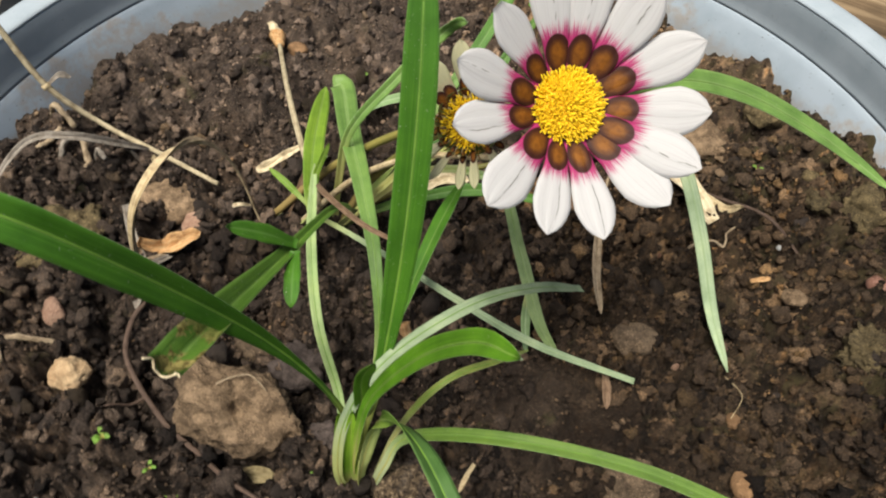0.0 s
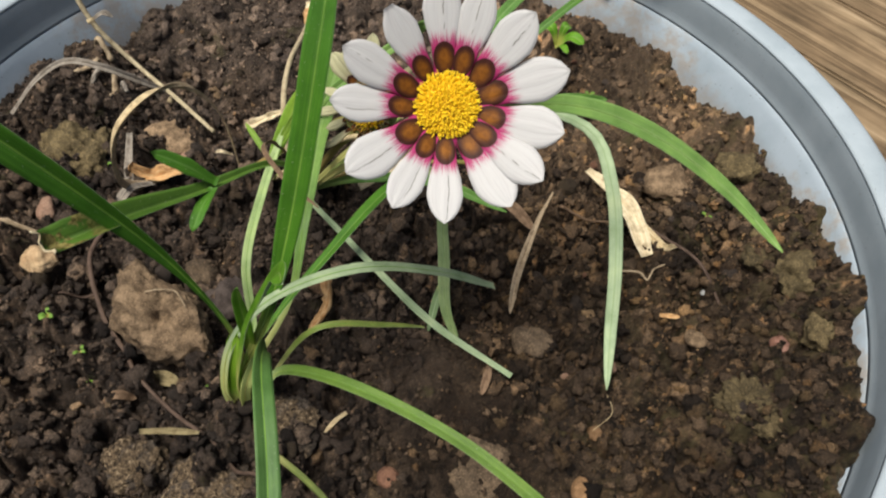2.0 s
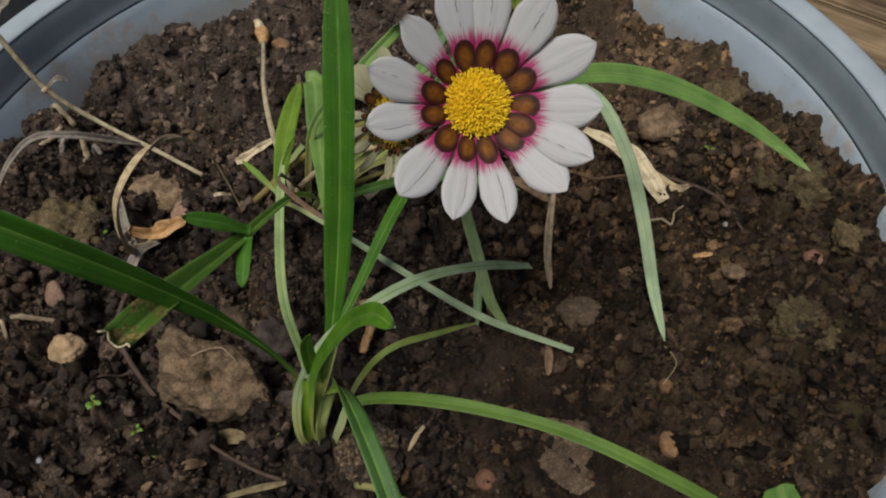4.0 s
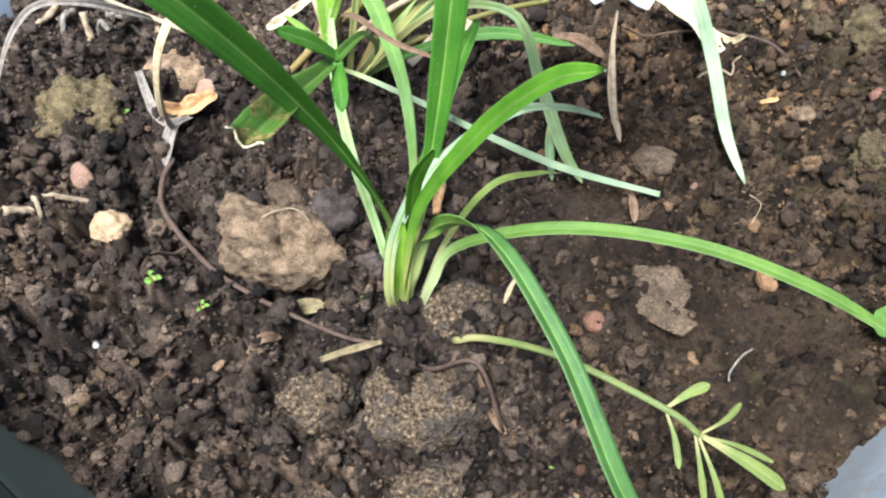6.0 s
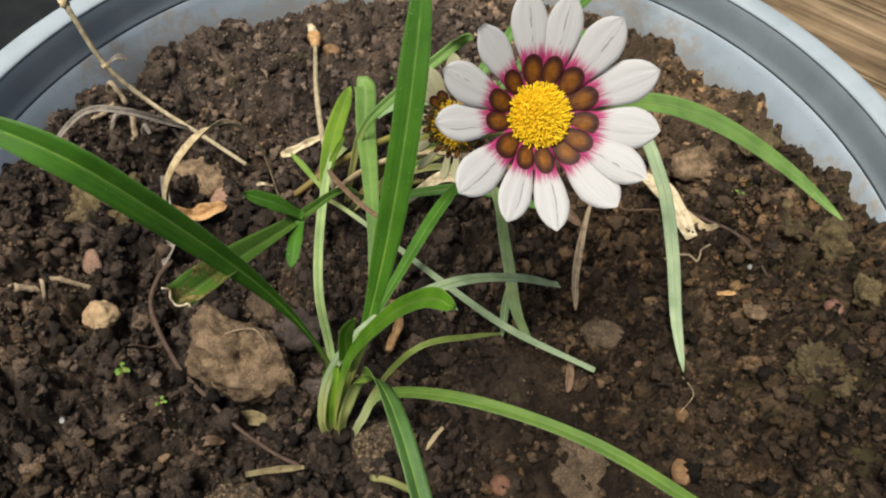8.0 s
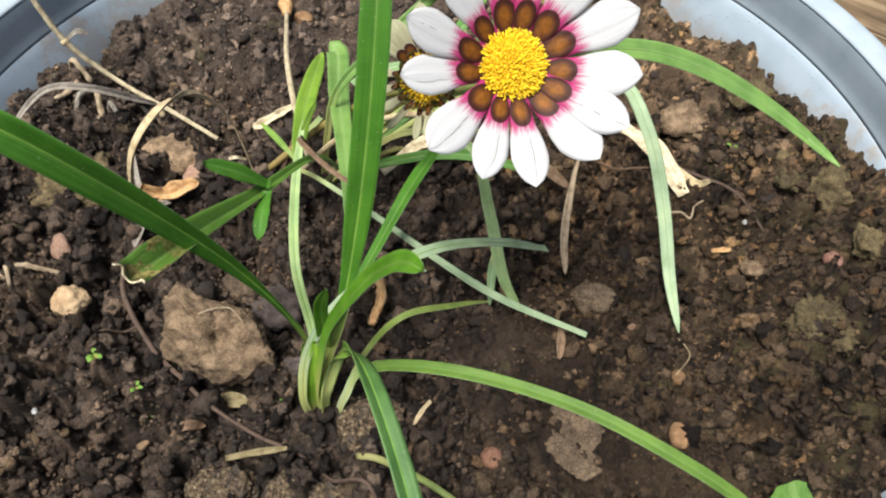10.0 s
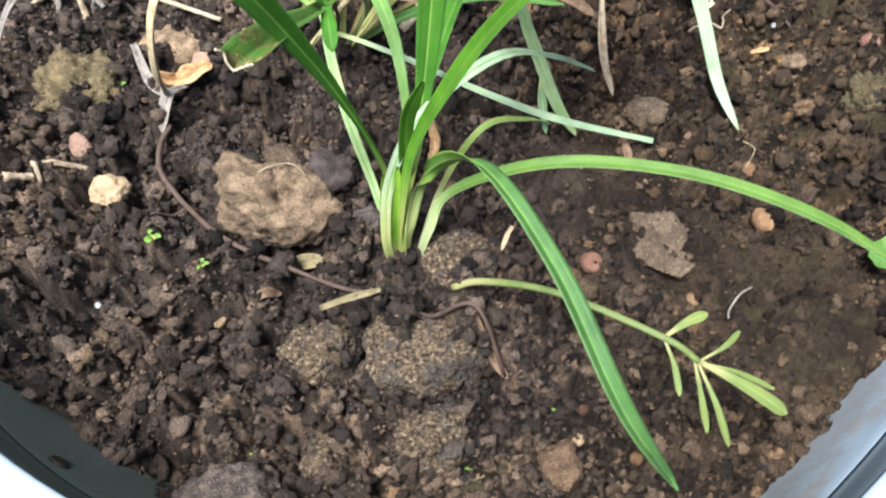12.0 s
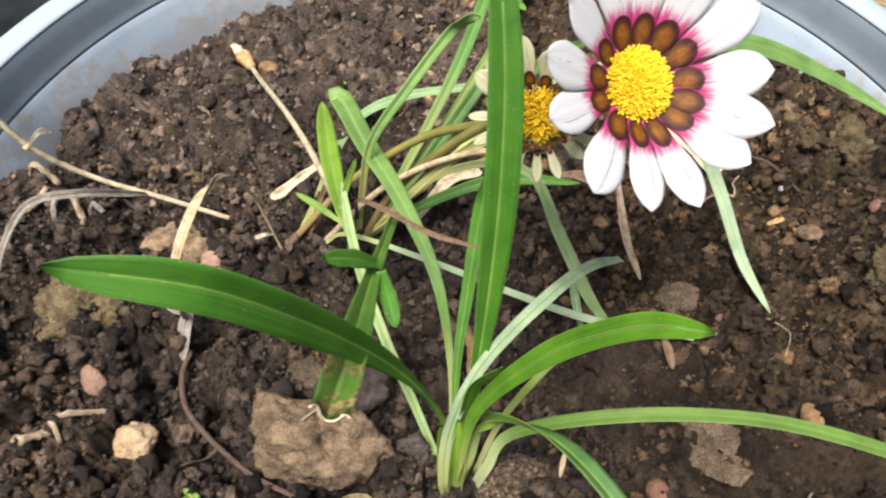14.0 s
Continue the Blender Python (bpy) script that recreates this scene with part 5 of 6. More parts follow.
def floret_mesh(name, radius, count, material, seed, length=0.0030):
    """The disc's tubular florets as many small bent spikes."""
    r = np.random.default_rng(seed)
    vs, fs, n = [], [], 0
    for i in range(count):
        q = radius * math.sqrt((i + 0.5) / count)
        a = i * 2.39996 + r.normal(0, 0.12)
        out = q / radius
        base = np.array([q * math.cos(a), q * math.sin(a), 0.0034 * (1 - out ** 2)])
        d = np.array([math.cos(a) * out * 0.75, math.sin(a) * out * 0.75, 1.0]) + r.normal(0, 0.22, 3)
        d /= np.linalg.norm(d)
        side = np.cross(d, [0.3, 0.8, 0.1])
        side /= np.linalg.norm(side)
        up = np.cross(d, side)
        ln, w = length * r.uniform(0.6, 1.25), 0.00021 * r.uniform(0.8, 1.3)
        bend = np.array([math.cos(a), math.sin(a), 0]) * ln * 0.3 * r.uniform(-0.4, 1)
        for lvl, (h, s) in enumerate([(0, 1.0), (0.55, 0.85), (0.85, 1.15), (1.0, 0.3)]):
            c = base + d * ln * h + bend * h * h
            for k in range(5):
                t = k * 1.2566
                vs.append(c + (side * math.cos(t) + up * math.sin(t)) * w * s)
        for lvl in range(3):
            for k in range(5):
                b = (k + 1) % 5
                fs.append((n + lvl * 5 + k, n + lvl * 5 + b, n + lvl * 5 + 5 + b, n + lvl * 5 + 5 + k))
        fs.append([n + 15 + k for k in range(5)])
        n += 20
    return mesh_of(name, vs, fs, material)


def cushion_mesh(name, radius, height, material):
    bm = bmesh.new()
    bmesh.ops.create_uvsphere(bm, u_segments=28, v_segments=14, radius=1.0)
    for v in bm.verts:
        v.co = Vector((v.co.x * radius, v.co.y * radius, v.co.z * (height if v.co.z > 0 else height * 1.6)))
    me = bpy.data.meshes.new(name)
    bm.to_mesh(me)
    bm.free()
    me.materials.append(material)
    me.polygons.foreach_set("use_smooth", np.ones(len(me.polygons), dtype=bool))
    return me


def calyx_mesh(name, radius, depth, material):
    """Green cup behind the head with pointed teeth."""
    seg, rows = 48, 8
    vs, fs = [], []
    for i in range(rows):
        h = i / (rows - 1)
        for k in range(seg):
            a = 2 * math.pi * k / seg
            tooth = 0.22 * abs(math.sin(a * 6.5)) * h ** 3
            r = radius * (0.22 + 0.78 * math.sin(h * 1.45) ** 0.8)
            vs.append((r * math.cos(a), r * math.sin(a), -depth * (1 - h * (1 + tooth))))
    for i in range(rows - 1):
        for k in range(seg):
            b = (k + 1) % seg
            fs.append((i * seg + k, i * seg + b, (i + 1) * seg + b, (i + 1) * seg + k))
    fs.append([k for k in reversed(range(seg))])
    return mesh_of(name, vs, fs, material)


def flower_frame(centre, normal):
    n = Vector(normal).normalized()
    ex = (Vector((1, 0, 0)) - n * n.x).normalized()
    ey = n.cross(ex)
    return Matrix.Translation(centre) @ Matrix((ex, ey, n)).transposed().to_4x4()


def head(centre, normal, label):
    """The flower as a part: the calyx carries the petals and the disc."""
    m = flower_frame(centre, normal)
    cal = new("flower", calyx_mesh("flower", 0.0105, 0.013, CALYX))
    cal.parent = rear
    cal.matrix_basis = Matrix.Translation(-rear.location) @ m
    cal["label"] = label
    return cal


def under(name, me, parent, m=None, label=""):
    ob = new(name, me)
    ob.parent = parent
    if m is not None:
        ob.matrix_basis = m
    if label:
        ob["label"] = label
    return ob


C1, N1 = (0.0373, 0.1568, 0.1371), (0.147, -0.641, 0.753)
f1 = head(C1, N1, "open white flower with a yellow disc and bronze eyes")
under("disc", cushion_mesh("disc", 0.0095, 0.0040, YELLOW_DEEP), f1)
under("floret_fringe", floret_mesh("floret_fringe", 0.0098, 1700, YELLOW, 5, 0.0025), f1, label="bright yellow tubular florets")
PETALS = [(107.0, 0.0391, 0.0142), (82.5, 0.0384, 0.0134), (55.0, 0.0395, 0.0158), (27.5, 0.0397, 0.0160), (-3.9, 0.0385, 0.0162), (-26.7, 0.0397, 0.0150),
          (-46.9, 0.0388, 0.0155), (-79.2, 0.0390, 0.0132), (-103.6, 0.0395, 0.0128), (-130.2, 0.0403, 0.0160), (-163.9, 0.0383, 0.0140), (170.2, 0.0381, 0.0145), (138.0, 0.0356, 0.0128)]
r1 = np.random.default_rng(12)
for k, (deg, reach, wd) in enumerate(PETALS):
    rise = 27 + r1.normal(0, 2.5) + (6 if k in (11, 12) else 0)
    me = petal_mesh("petal", 0.0088, (reach - 0.0088) / 0.915, wd * 0.91, rise, PETAL, PETAL, 0.12 + r1.normal(0, 0.05), 200 + k, tipcut=0.25 if k in (1, 12) else 0.0)
    ob = under("petal", me, f1, pose(0, 0, 0.0004 * (k % 2), 0, 0, deg))
C2, N2 = (0.0092, 0.1610, 0.1258), (-0.30, -0.62, 0.72)
f2 = head(C2, N2, "fading flower with narrow cream petals")
under("disc", cushion_mesh("disc", 0.0072, 0.0032, YELLOW_DEEP), f2)
under("floret_fringe", floret_mesh("floret_fringe", 0.0074, 460, YELLOW, 6, 0.0024), f2, label="yellow tubular florets")
under("dark_ring", floret_mesh("dark_ring", 0.0108, 260, FADED_DISC, 7, 0.0016), f2, label="brown withered petal feet")
r2 = np.random.default_rng(3)
for k in range(15):
    deg = 24.0 * k + r2.normal(0, 5)
    up = 50 < deg < 150
    me = petal_mesh("petal", 0.0078, r2.uniform(0.014, 0.018) if up else r2.uniform(0.011, 0.016), r2.uniform(0.0060, 0.0075) if up else r2.uniform(0.0026, 0.0040), r2.uniform(20, 55) if up else r2.uniform(-15, 30), PETAL_OLD, PETAL_OLD, r2.uniform(-0.2, 0.5), 300 + k)
    under("petal", me, f2, pose(0, 0, 0.0003 * (k % 2), 0, 0, deg))

# ---- dead and dry plant matter ----
stem_ob = thing("dead_flower", "long straw-coloured dead flower on a bent dry stalk", "dead flower", (-0.150, 0.262, 0.003))
part("stalk", tube_mesh("stalk", [(-0.2100, 0.2810, 0.0760), (-0.1955, 0.2750, 0.0420), (-0.1750, 0.2750, 0.0175), (-0.1450, 0.2610, 0.0125), (-0.1110, 0.2420, 0.0105)], 0.0016, 0.0012, DRY_STALK, seg=40, sides=8, rough=0.05), stem_ob)
for k, (p, r) in enumerate([((-0.2100, 0.2810, 0.0760), 0.0028), ((-0.1960, 0.2752, 0.0425), 0.0024), ((-0.1500, 0.2635, 0.0060), 0.0022)]):
    part("node", lump_mesh("node", (r, r, r), DRY, 70 + k, p, sub=2, rough=0.5), stem_ob, "swollen stem node")
for k, q in enumerate([((-0.2105, 0.2815, 0.0770), (-0.2160, 0.2850, 0.0880), (-0.2270, 0.2850, 0.0935)), ((-0.2105, 0.2815, 0.0770), (-0.2110, 0.2890, 0.0865), (-0.2160, 0.2970, 0.0920)),
                       ((-0.2105, 0.2815, 0.0770), (-0.2050, 0.2880, 0.0850), (-0.2030, 0.2970, 0.0850)), ((-0.1960, 0.2752, 0.0425), (-0.1900, 0.2795, 0.0460), (-0.1860, 0.2815, 0.0435))]):
    part("husk", blade_mesh("husk", q, 0.0085 if k < 3 else 0.003, [DRY_PALE if k == 0 else DRY_GREY, DRY], face=(0, -0.6, 0.8), fold=0.5, foot=0.5, seg=14, wave=0.2, seed=80 + k), stem_ob, "papery dry husk")


def lying(name, pts, lift, label, category, width=None, r=None, material=DRY, **kw):
    """Something slender that lies on the soil along points of the plan."""
    ctrl = [(x, y, ground_z(x, y) + lift + 0.002 + (p[0] if p else 0.0)) for x, y, *p in pts]
    if width:
        me = blade_mesh(name, ctrl, width, [material, material], **kw)
    else:
        me = tube_mesh(name, ctrl, r, r * 0.6, material, **kw)
    return own(name, me, label, category)


own("straw", blade_mesh("straw", [(-0.0600, 0.0668, 0.0120), (-0.0490, 0.0705, 0.0115), (-0.0375, 0.0735, 0.0105)], 0.0027, [DRY_OLIVE, DRY_OLIVE], fold=0.3, foot=0.8, tip=0.5, seg=14), "short dry straw blade leaning on a clod", "straw")
lying("straw", [(0.017, 0.100), (0.014, 0.095), (0.011, 0.089)], 0.002, "short pale straw on the soil", "straw", width=0.0020, material=DRY, fold=0.3, foot=0.8, seg=10)
lying("straw", [(-0.0795, 0.0965), (-0.0700, 0.0975), (-0.0600, 0.0962)], 0.003, "flat olive-brown plant scrap on the soil", "straw", width=0.0065, material=DRY_OLIVE, fold=0.2, foot=0.6, seg=10)
lying("straw", [(-0.0920, 0.0815), (-0.0850, 0.0845), (-0.0790, 0.0880)], 0.003, "narrow brown plant scrap on the soil", "straw", width=0.0042, material=DRY_BROWN, fold=0.2, foot=0.5, seg=10)
lying("root", [(0.109, 0.068), (0.101, 0.063), (0.096, 0.058), (0.094, 0.054)], 0.002, "thin pale curved rootlet", "root", r=0.0006, material=DRY_GREY, seg=14, sides=6)
lying("root", [(0.128, 0.146), (0.130, 0.138), (0.129, 0.131), (0.122, 0.122)], 0.002, "hair-thin pale rootlet at a leaf tip", "root", r=0.00025, material=DRY, seg=14, sides=6)
lying("root", [(-0.128, 0.170), (-0.1317, 0.1580), (-0.1273, 0.1399), (-0.1085, 0.1171), (-0.0918, 0.1050), (-0.0757, 0.0917), (-0.0529, 0.0810), (-0.0330, 0.0745), (-0.0200, 0.0660, 0.006), (-0.003, 0.0600, 0.004), (0.007, 0.044)], 0.0036, "long thin dark brown root winding over the soil", "root", r=0.0013, material=ROOT, seg=70, sides=7, rough=0.08)
lying("root", [(-0.1170, 0.1275), (-0.1230, 0.1235), (-0.1290, 0.1195), (-0.1368, 0.1181)], 0.003, "thin dark brown side root", "root", r=0.0007, material=ROOT, seg=20, sides=6, rough=0.08)
lying("dry_leaf", [(-0.003, 0.060), (0.003, 0.051), (0.008, 0.043)], 0.003, "small reddish withered leaf on the soil", "dry leaf", width=0.0035, material=DRY_BROWN, fold=0.6, foot=0.4, seg=14)
lying("dry_leaf", [(-0.124, 0.196, 0.006), (-0.128, 0.182, 0.008), (-0.131, 0.166, 0.002)], 0.003, "silvery grey withered leaf on the soil", "dry leaf", width=0.0055, material=DRY_GREY, fold=0.6, foot=0.5, seg=18)
lying("dry_leaf", [(-0.150, 0.222), (-0.143, 0.205), (-0.133, 0.190)], 0.003, "tan withered stem piece on the soil", "dry leaf", width=0.0050, material=DRY_GREY, fold=0.5, foot=0.7, seg=16)
lying("dry_leaf", [(-0.138, 0.199), (-0.131, 0.203, 0.003), (-0.122, 0.207), (-0.114, 0.213)], 0.004, "orange-brown curled dead leaf on the soil", "dry leaf", width=0.0085, material=DRY_ORANGE, fold=0.7, foot=0.6, seg=18, wave=0.3)
lying("twig", [(-0.186, 0.135), (-0.179, 0.140, 0.001), (-0.173, 0.145), (-0.160, 0.149)], 0.003, "pale knobbly broken twig on the soil", "twig", r=0.0020, material=DRY_TAN, seg=22, sides=8, rough=0.2)
lying("twig", [(-0.189, 0.139), (-0.187, 0.134)], 0.003, "short pale twig piece on the soil", "twig", r=0.0012, material=DRY_TAN, seg=8, sides=7, rough=0.1)
lying("twig", [(-0.178, 0.142), (-0.173, 0.138), (-0.172, 0.133)], 0.003, "short pale knobbly twig piece", "twig", r=0.0014, material=DRY_TAN, seg=10, sides=7, rough=0.25)
own("root", tube_mesh("root", [(0.1230, 0.2120, 0.0060), (0.1268, 0.2131, 0.0085), (0.1356, 0.2154, 0.0080), (0.1399, 0.2126, 0.0070), (0.1412, 0.2150, 0.0095), (0.1433, 0.2203, 0.0080), (0.1495, 0.2251, 0.0090), (0.1540, 0.2317, 0.0075)], 0.0007, 0.0005, DRY_TAN, seg=44, sides=6, rough=0.1), "thin curly pale rootlet", "root")
chip_z = max(ground_z(x, 0.191) for x in (0.147, 0.150, 0.153, 0.157)) + 0.0022
own("wood_chip", blade_mesh("wood_chip", [(0.1468, 0.1903, chip_z), (0.1518, 0.1912, chip_z + 0.0003), (0.1568, 0.1921, chip_z)], 0.0026, [DRY_ORANGE, DRY], fold=0.2, foot=0.7, seg=8), "small golden wood chip", "wood chip")
lying("dry_leaf", [(0.100, 0.274, 0.012), (0.112, 0.264, 0.012), (0.126, 0.250, 0.006), (0.139, 0.229)], 0.004, "broad papery pale dead leaf on the soil", "dry leaf", width=0.0105, material=DRY_PALE, fold=0.45, foot=0.4, wide=0.75, tip=0.6, seg=26, wave=0.25)
lying("dry_leaf", [(0.112, 0.270, 0.010), (0.128, 0.256, 0.006), (0.146, 0.240), (0.152, 0.232)], 0.006, "narrow tan dead leaf on the soil", "dry leaf", width=0.0050, material=DRY, fold=0.5, foot=0.6, seg=20, wave=0.15)
lying("twig", [(0.122, 0.262), (0.145, 0.245), (0.165, 0.228), (0.180, 0.208)], 0.003, "thin reddish brown dry stem on the soil", "twig", r=0.0013, material=ROOT, seg=24, sides=6, rough=0.1)
lying("twig", [(0.089, 0.241), (0.105, 0.246, 0.003), (0.119, 0.249, 0.004), (0.138, 0.247)], 0.004, "thin brown dry stem on the soil", "twig", r=0.0009, material=DRY_BROWN, seg=24, sides=6, rough=0.1)
own("dry_leaf", blade_mesh("dry_leaf", [(0.0830, 0.2380, 0.0280), (0.0786, 0.2211, 0.0205), (0.0750, 0.1940, 0.0100), (0.0757, 0.1727, 0.0050)], 0.0040, [DRY_TAN, DRY_BROWN], fold=0.6, foot=0.25, seg=20, wave=0.1), "upright brown dry leaf blade", "dry leaf")
lying("dry_leaf", [(0.072, 0.142), (0.072, 0.134), (0.0715, 0.125)], 0.003, "small yellow-brown dead leaf piece", "dry leaf", width=0.0038, material=DRY_BROWN, fold=0.5, foot=0.6, seg=12)
lying("dry_leaf", [(0.052, 0.236, 0.016), (0.064, 0.232, 0.012), (0.078, 0.226)], 0.004, "orange-brown dead leaf beside the rear plant", "dry leaf", width=0.0060, material=DRY_BROWN, fold=0.4, foot=0.4, seg=16)
lying("seed_pod", [(-0.013, 0.158, 0.014), (-0.010, 0.150, 0.010), (-0.012, 0.142, 0.004), (-0.013, 0.136)], 0.003, "shrivelled orange-tan seed pod", "seed pod", r=0.0028, material=DRY_ORANGE, seg=18, sides=8, rough=0.15)
lying("seed_pod", [(-0.020, 0.160, 0.006), (-0.014, 0.158, 0.004)], 0.003, "small orange-brown seed pod", "seed pod", r=0.0052, material=DRY_BROWN, seg=12, sides=9, rough=0.1)
part("husk", blade_mesh("husk", [(-0.2060, 0.2060, 0.0260), (-0.1990, 0.2240, 0.0370), (-0.1900, 0.2400, 0.0400), (-0.1720, 0.2440, 0.0380), (-0.1560, 0.2560, 0.0220), (-0.1500, 0.2630, 0.0130)], 0.0038, [DRY_GREY, DRY_GREY], face=(0, -0.6, 0.8), fold=0.6, foot=0.6, wide=0.5, seg=30, wave=0.2, seed=88), stem_ob, "thin grey withered leaf")
for k, (x, y, dx, dy) in enumerate([(-0.197, 0.272, -0.010, -0.012), (-0.191, 0.270, -0.003, -0.015), (-0.186, 0.268, 0.004, -0.014), (-0.180, 0.264, 0.010, -0.010), (-0.194, 0.279, -0.014, 0.006), (-0.176, 0.270, 0.013, 0.003)]):
    lying("dead_root", [(x, y, 0.003), (x + 0.55 * dx, y + 0.55 * dy, 0.003), (x + dx, y + dy)], 0.000, "stubby dead grey-brown root of an old clump", "root", r=0.0019, material=DRY_GREY if k % 2 else DRY_TAN, seg=14, sides=8, rough=0.22, seed=k)



def on_top(ob, x, y):
    """Height of a lump's upper side at a place of the plan."""
    near = sorted((math.hypot(v.co.x + ob.location.x - x, v.co.y + ob.location.y - y), -v.co.z) for v in ob.data.vertices if v.co.z > 0)[:6]
    return ob.location.z - min(z for _, z in near)


own("root", tube_mesh("root", [(x, y, on_top(big_clod, x, y) + lift) for x, y, lift in ((-0.0815, 0.1195, 0.0003), (-0.0765, 0.1226, 0.0010), (-0.0710, 0.1250, 0.0012), (-0.0670, 0.1228, 0.0020), (-0.0635, 0.1200, 0.0006))], 0.00042, 0.0003, DRY_TAN, seg=24, sides=6, rough=0.1), "thin pale rootlet lying over the tan clod", "root")

# ---- seedlings ----
seedling = thing("seedling", "pale green seedling with narrow lobed leaves leaning over the soil", "seedling", (0.000, 0.078, 0.002))
SE = [(-0.0100, 0.0745, 0.0060), (0.0010, 0.0695, 0.0165), (0.0245, 0.0561, 0.0265), (0.0556, 0.0336, 0.0300), (0.0653, 0.0249, 0.0281)]
part("stem", tube_mesh("stem", SE, 0.0015, 0.0011, SEEDLING, seg=26, sides=8, flat=0.6), seedling, "flat yellow-green stem")
for k, (q, w) in enumerate([([(0.0556, 0.0336, 0.0300), (0.0640, 0.0378, 0.0310), (0.0726, 0.0410, 0.0301)], 0.0034), ([(0.0653, 0.0249, 0.0281), (0.0752, 0.0292, 0.0285), (0.0828, 0.0351, 0.0267)], 0.0021),
                            ([(0.0655, 0.0247, 0.0280), (0.0790, 0.0220, 0.0230), (0.0930, 0.0182, 0.0150)], 0.0020), ([(0.0653, 0.0249, 0.0281), (0.0800, 0.0165, 0.0235), (0.0935, 0.0090, 0.0160)], 0.0052),
                            ([(0.0648, 0.0250, 0.0280), (0.0680, 0.0120, 0.0240), (0.0715, 0.0005, 0.0150)], 0.0024), ([(0.0640, 0.0262, 0.0282), (0.0642, 0.0150, 0.0240), (0.0652, 0.0050, 0.0170)], 0.0022),
                            ([(0.0556, 0.0336, 0.0300), (0.0572, 0.0245, 0.0275), (0.0576, 0.0157, 0.0233)], 0.0022)]):
    part("leaf", blade_mesh("leaf", q, w, [SEEDLING, SEEDLING], face=(0, -0.2, 1), fold=0.2, foot=0.35, wide=0.78, seg=16, seed=90 + k), seedling)


def kidney_leaf(name, r, material):
    """A round leaf with a notch and a scalloped edge, slightly cupped."""
    seg, rings = 48, 6
    vs, fs, uv = [(0, 0, 0)], [], [(0.5, 0.5)]
    for i in range(1, rings + 1):
        q = i / rings
        for k in range(seg):
            a = 2 * math.pi * k / seg
            notch = 1 - 0.50 * math.exp(-((a - math.pi * 1.5) / 0.30) ** 2)
            rr = r * q * notch * (1 + 0.04 * math.cos(9 * a))
            vs.append((rr * math.cos(a) * 1.25, rr * math.sin(a) * 0.76, 0.12 * r * q * q + 0.05 * r * math.sin(2 * a) * q))
            uv.append((0.5 + 0.5 * q * math.cos(a), 0.5 + 0.5 * q * math.sin(a)))
    for k in range(seg):
        fs.append((0, 1 + k, 1 + (k + 1) % seg))
    for i in range(rings - 1):
        for k in range(seg):
            b = (k + 1) % seg
            fs.append((1 + i * seg + k, 1 + (i + 1) * seg + k, 1 + (i + 1) * seg + b, 1 + i * seg + b))
    n = len(vs)
    vs += [(x, y, z - 0.0004) for x, y, z in vs]
    fs += [tuple(n + i for i in reversed(f)) for f in list(fs)]
    return mesh_of(name, vs, fs, [material, UNDER], None, uv + uv)


sprout = thing("weed_sprout", "small weed seedling with one round two-lobed green leaf", "sprout", (0.1605, 0.0710, 0.0))
part("stem", tube_mesh("stem", [(0.1645, 0.0750, ground_z(0.1605, 0.0710)), (0.1635, 0.0730, ground_z(0.1605, 0.0710) + 0.006), (0.1605, 0.0700, ground_z(0.1605, 0.0710) + 0.0105)], 0.0008, 0.0006, LEAF_PALE, seg=10, sides=6), sprout)
me = kidney_leaf("leaf", 0.0092, leaf_material("sprout_green", (0.110, 0.215, 0.045), (0.19, 0.29, 0.085), (0.110, 0.215, 0.045)))
ob = part("leaf", me, sprout)
ob.location = (-0.001, -0.002, ground_z(0.1605, 0.0710) + 0.0105)
ob.rotation_euler = (0.25, 0.1, 0.3)


far_weed = thing("weed_sprout", "small bright green weed with oval leaves near the far pot wall", "sprout", (0.066, 0.388, 0.004))
WZ = ground_z(0.066, 0.388)
for k, (dx, dy, dz, w) in enumerate([(0.017, -0.006, 0.012, 0.0085), (0.006, 0.008, 0.014, 0.0070), (-0.012, 0.003, 0.013, 0.0075), (0.008, -0.012, 0.006, 0.0050)]):
    part("leaf", blade_mesh("leaf", [(0.066, 0.388, WZ), (0.066 + 0.45 * dx, 0.388 + 0.45 * dy, WZ + dz), (0.066 + dx, 0.388 + dy, WZ + 0.9 * dz)], w, [LEAF_FRESH, UNDER], face=(0, -0.3, 1), fold=0.2, foot=0.25, wide=0.6, seg=16, seed=430 + k), far_weed)


def tiny_sprout(x, y, size, count, seed):
    r = np.random.default_rng(seed)
    size *= 0.72
    ob = thing("tiny_sprout", "tiny bright green sprouting seedling", "sprout", (x, y, ground_z(x, y) + 0.001), "tiny sprouts in the soil")
    for k in range(count):
        a = 6.283 * k / count + r.normal(0, 0.4)
        ln = size * r.uniform(0.6, 1.1)
        z = ground_z(x, y) + 0.001
        q = [(x, y, z), (x + 0.5 * ln * math.cos(a), y + 0.5 * ln * math.sin(a), z + 0.7 * ln), (x + ln * math.cos(a), y + ln * math.sin(a), z + 0.8 * ln)]
        part("leaf", blade_mesh("leaf", q, size * 0.45, [LEAF_PALE, LEAF_PALE], foot=0.4, wide=0.55, seg=9, seed=seed + k), ob)
    return ob


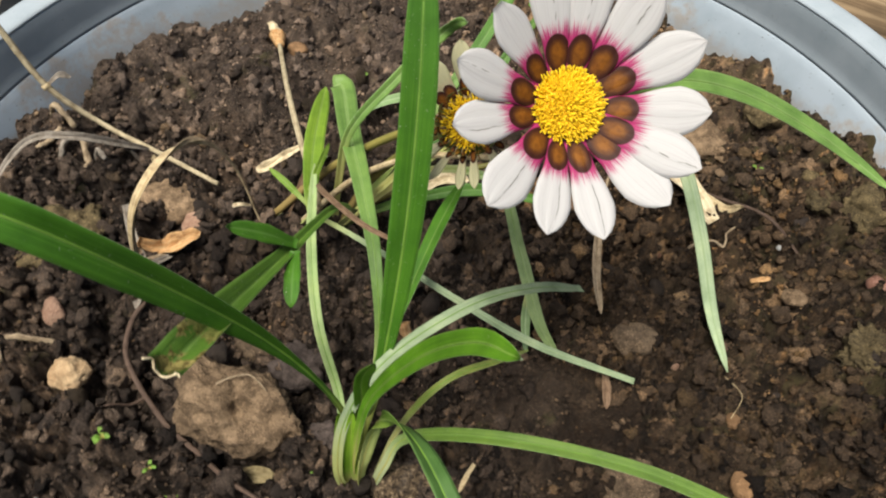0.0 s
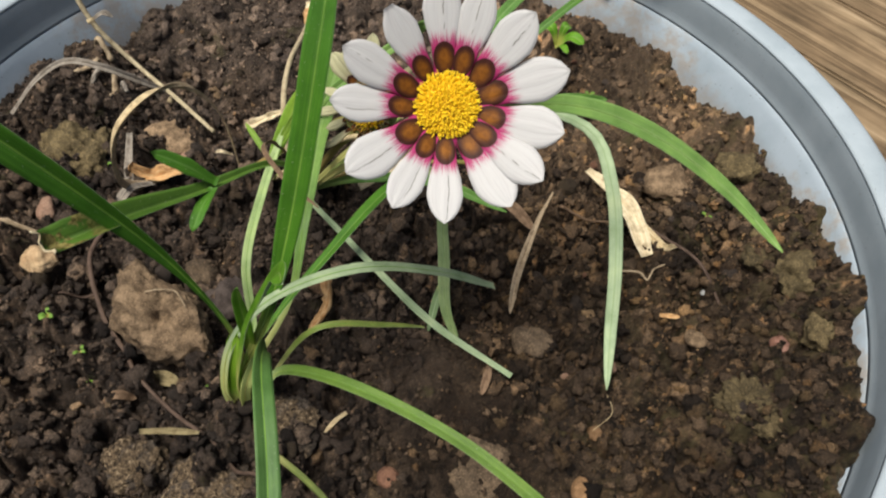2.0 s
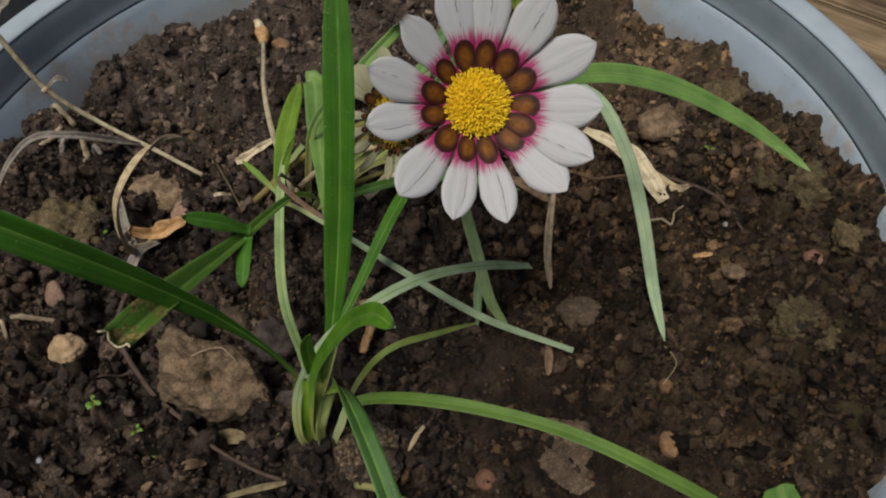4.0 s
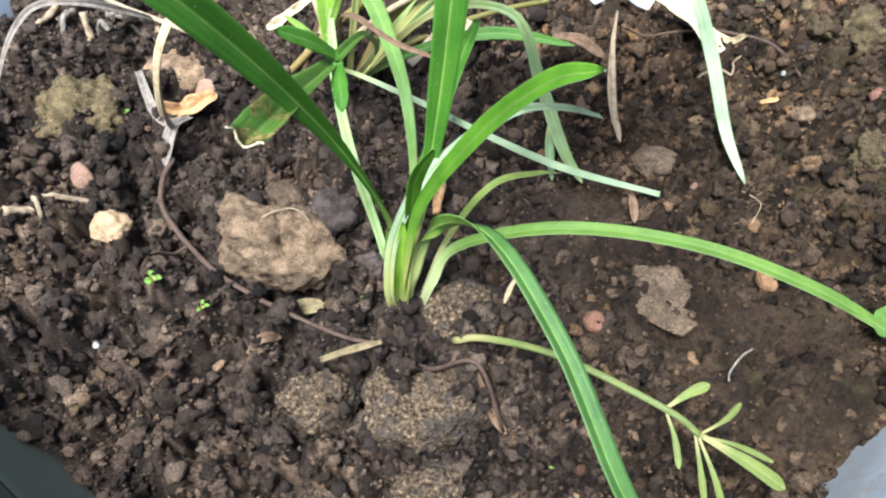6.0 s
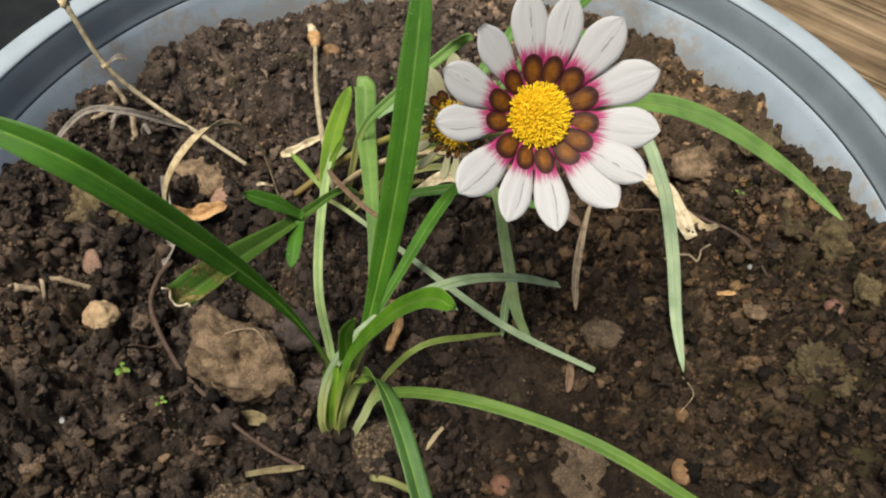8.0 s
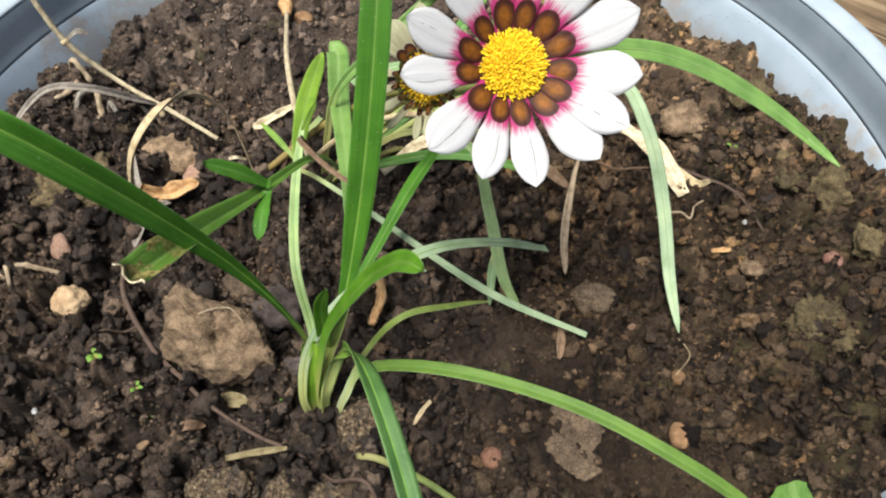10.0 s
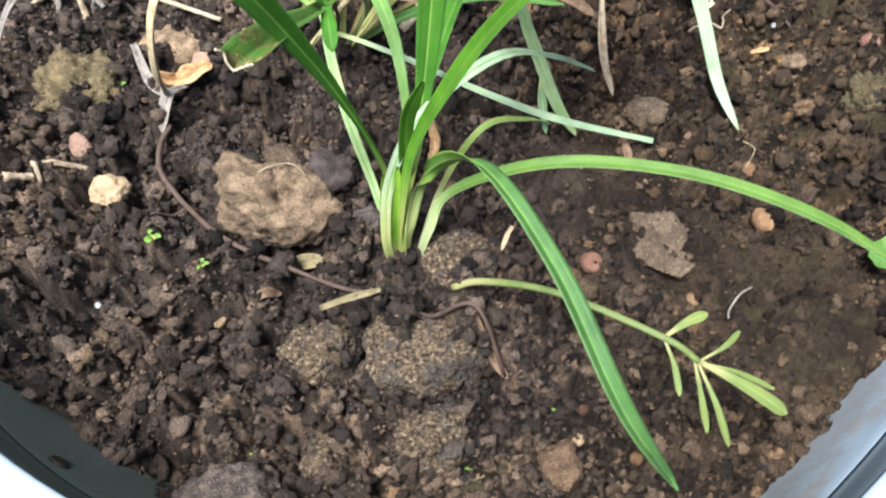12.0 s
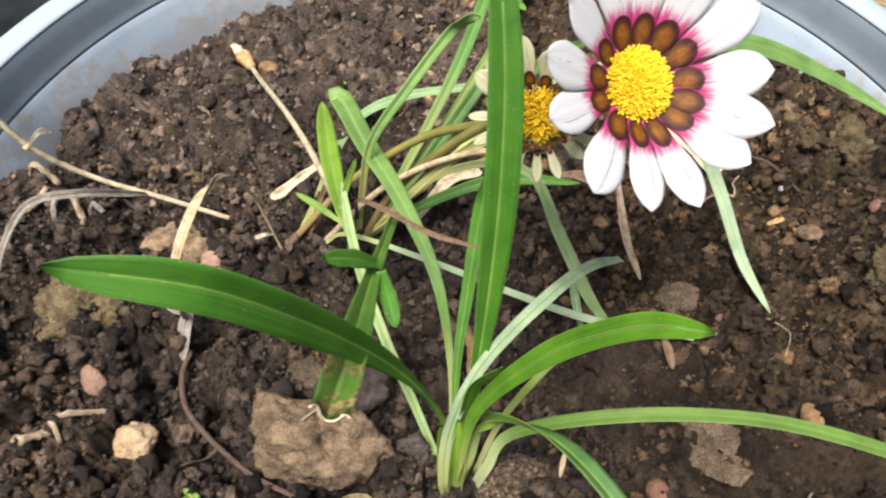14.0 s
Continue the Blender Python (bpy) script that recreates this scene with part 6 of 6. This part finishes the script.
for k, (x, y, s, n) in enumerate([(-0.126, 0.106, 0.0065, 5), (-0.104, 0.093, 0.0070, 4), (-0.109, 0.098, 0.0045, 3), (-0.044, 0.096, 0.0032, 2), (-0.027, 0.089, 0.0032, 2), (-0.010, 0.013, 0.0036, 2),
                                  (0.025, 0.030, 0.0032, 2), (-0.093, 0.028, 0.0034, 2), (0.168, 0.262, 0.0040, 2), (-0.047, 0.345, 0.0060, 2), (-0.158, 0.205, 0.0045, 2), (-0.100, 0.140, 0.0036, 2), (0.094, 0.357, 0.0055, 2)]):
    tiny_sprout(x, y, s, n, 400 + 10 * k)

# ---- loose clods that can be picked up singly ----
CLOD_MESHES = [lump_mesh("clod", (1, 1, 1), CLOD if k % 3 else GRITTY_CLOD, 500 + k, sub=2, rough=1.1, facets=8) for k in range(12)]
GRIT_MESHES = [lump_mesh("grit_stone", (1, 1, 1), m, 540 + k, sub=2, rough=0.6, facets=8) for k, m in enumerate([TAN_CLOD, ORANGE_STONE, PEACH_STONE, REDSTONE, TAN_CLOD])]
RIMS = [(-0.024, 0.0565, 0.0235, 0.0190), (-0.024, 0.0565, 0.0235, 0.0190), (-0.0635, 0.061, 0.0140, 0.0125), (-0.006, 0.0905, 0.0145, 0.0135), (-0.064, 0.0215, 0.0090, 0.0110), (-0.022, 0.0225, 0.0140, 0.0115), (-0.079, 0.121, 0.0290, 0.0185)]
rc = np.random.default_rng(77)
for k in range(300):
    a, q = rc.uniform(0, 6.283), 0.215 * math.sqrt(rc.uniform())
    x, y = POT_C.x + q * math.cos(a), POT_C.y - 0.02 + q * math.sin(a)
    if k < 130:
        # loose lumps packed round the gritty clods
        cx, cy, rx, ry = RIMS[k % len(RIMS)]
        x, y = cx + rx * rc.uniform(0.92, 1.25) * math.cos(a), cy + ry * rc.uniform(0.92, 1.25) * math.sin(a)
    elif crust_of(x, y) > 0.5 and k % 5:
        continue
    pebbly = k >= 130 and rc.uniform() < (0.45 if x > 0.02 else 0.04)
    s = rc.uniform(0.0016, 0.0034) if pebbly else 0.0014 * (2.6 ** (rc.uniform() ** 1.5)) if k < 130 else 0.0022 * (3.0 ** (rc.uniform() ** 1.5))
    ob = new("grit_stone" if pebbly else "clod", (GRIT_MESHES if pebbly else CLOD_MESHES)[int(rc.integers(5 if pebbly else 12))])
    ob.parent = soil
    ob.location = (x, y, ground_z(x, y) + 0.25 * s)
    ob.rotation_euler = rc.uniform(0, 6.28, 3).tolist()
    ob.scale = (s * np.array([1, rc.uniform(0.75, 1.1), rc.uniform(0.6, 0.9)])).tolist()
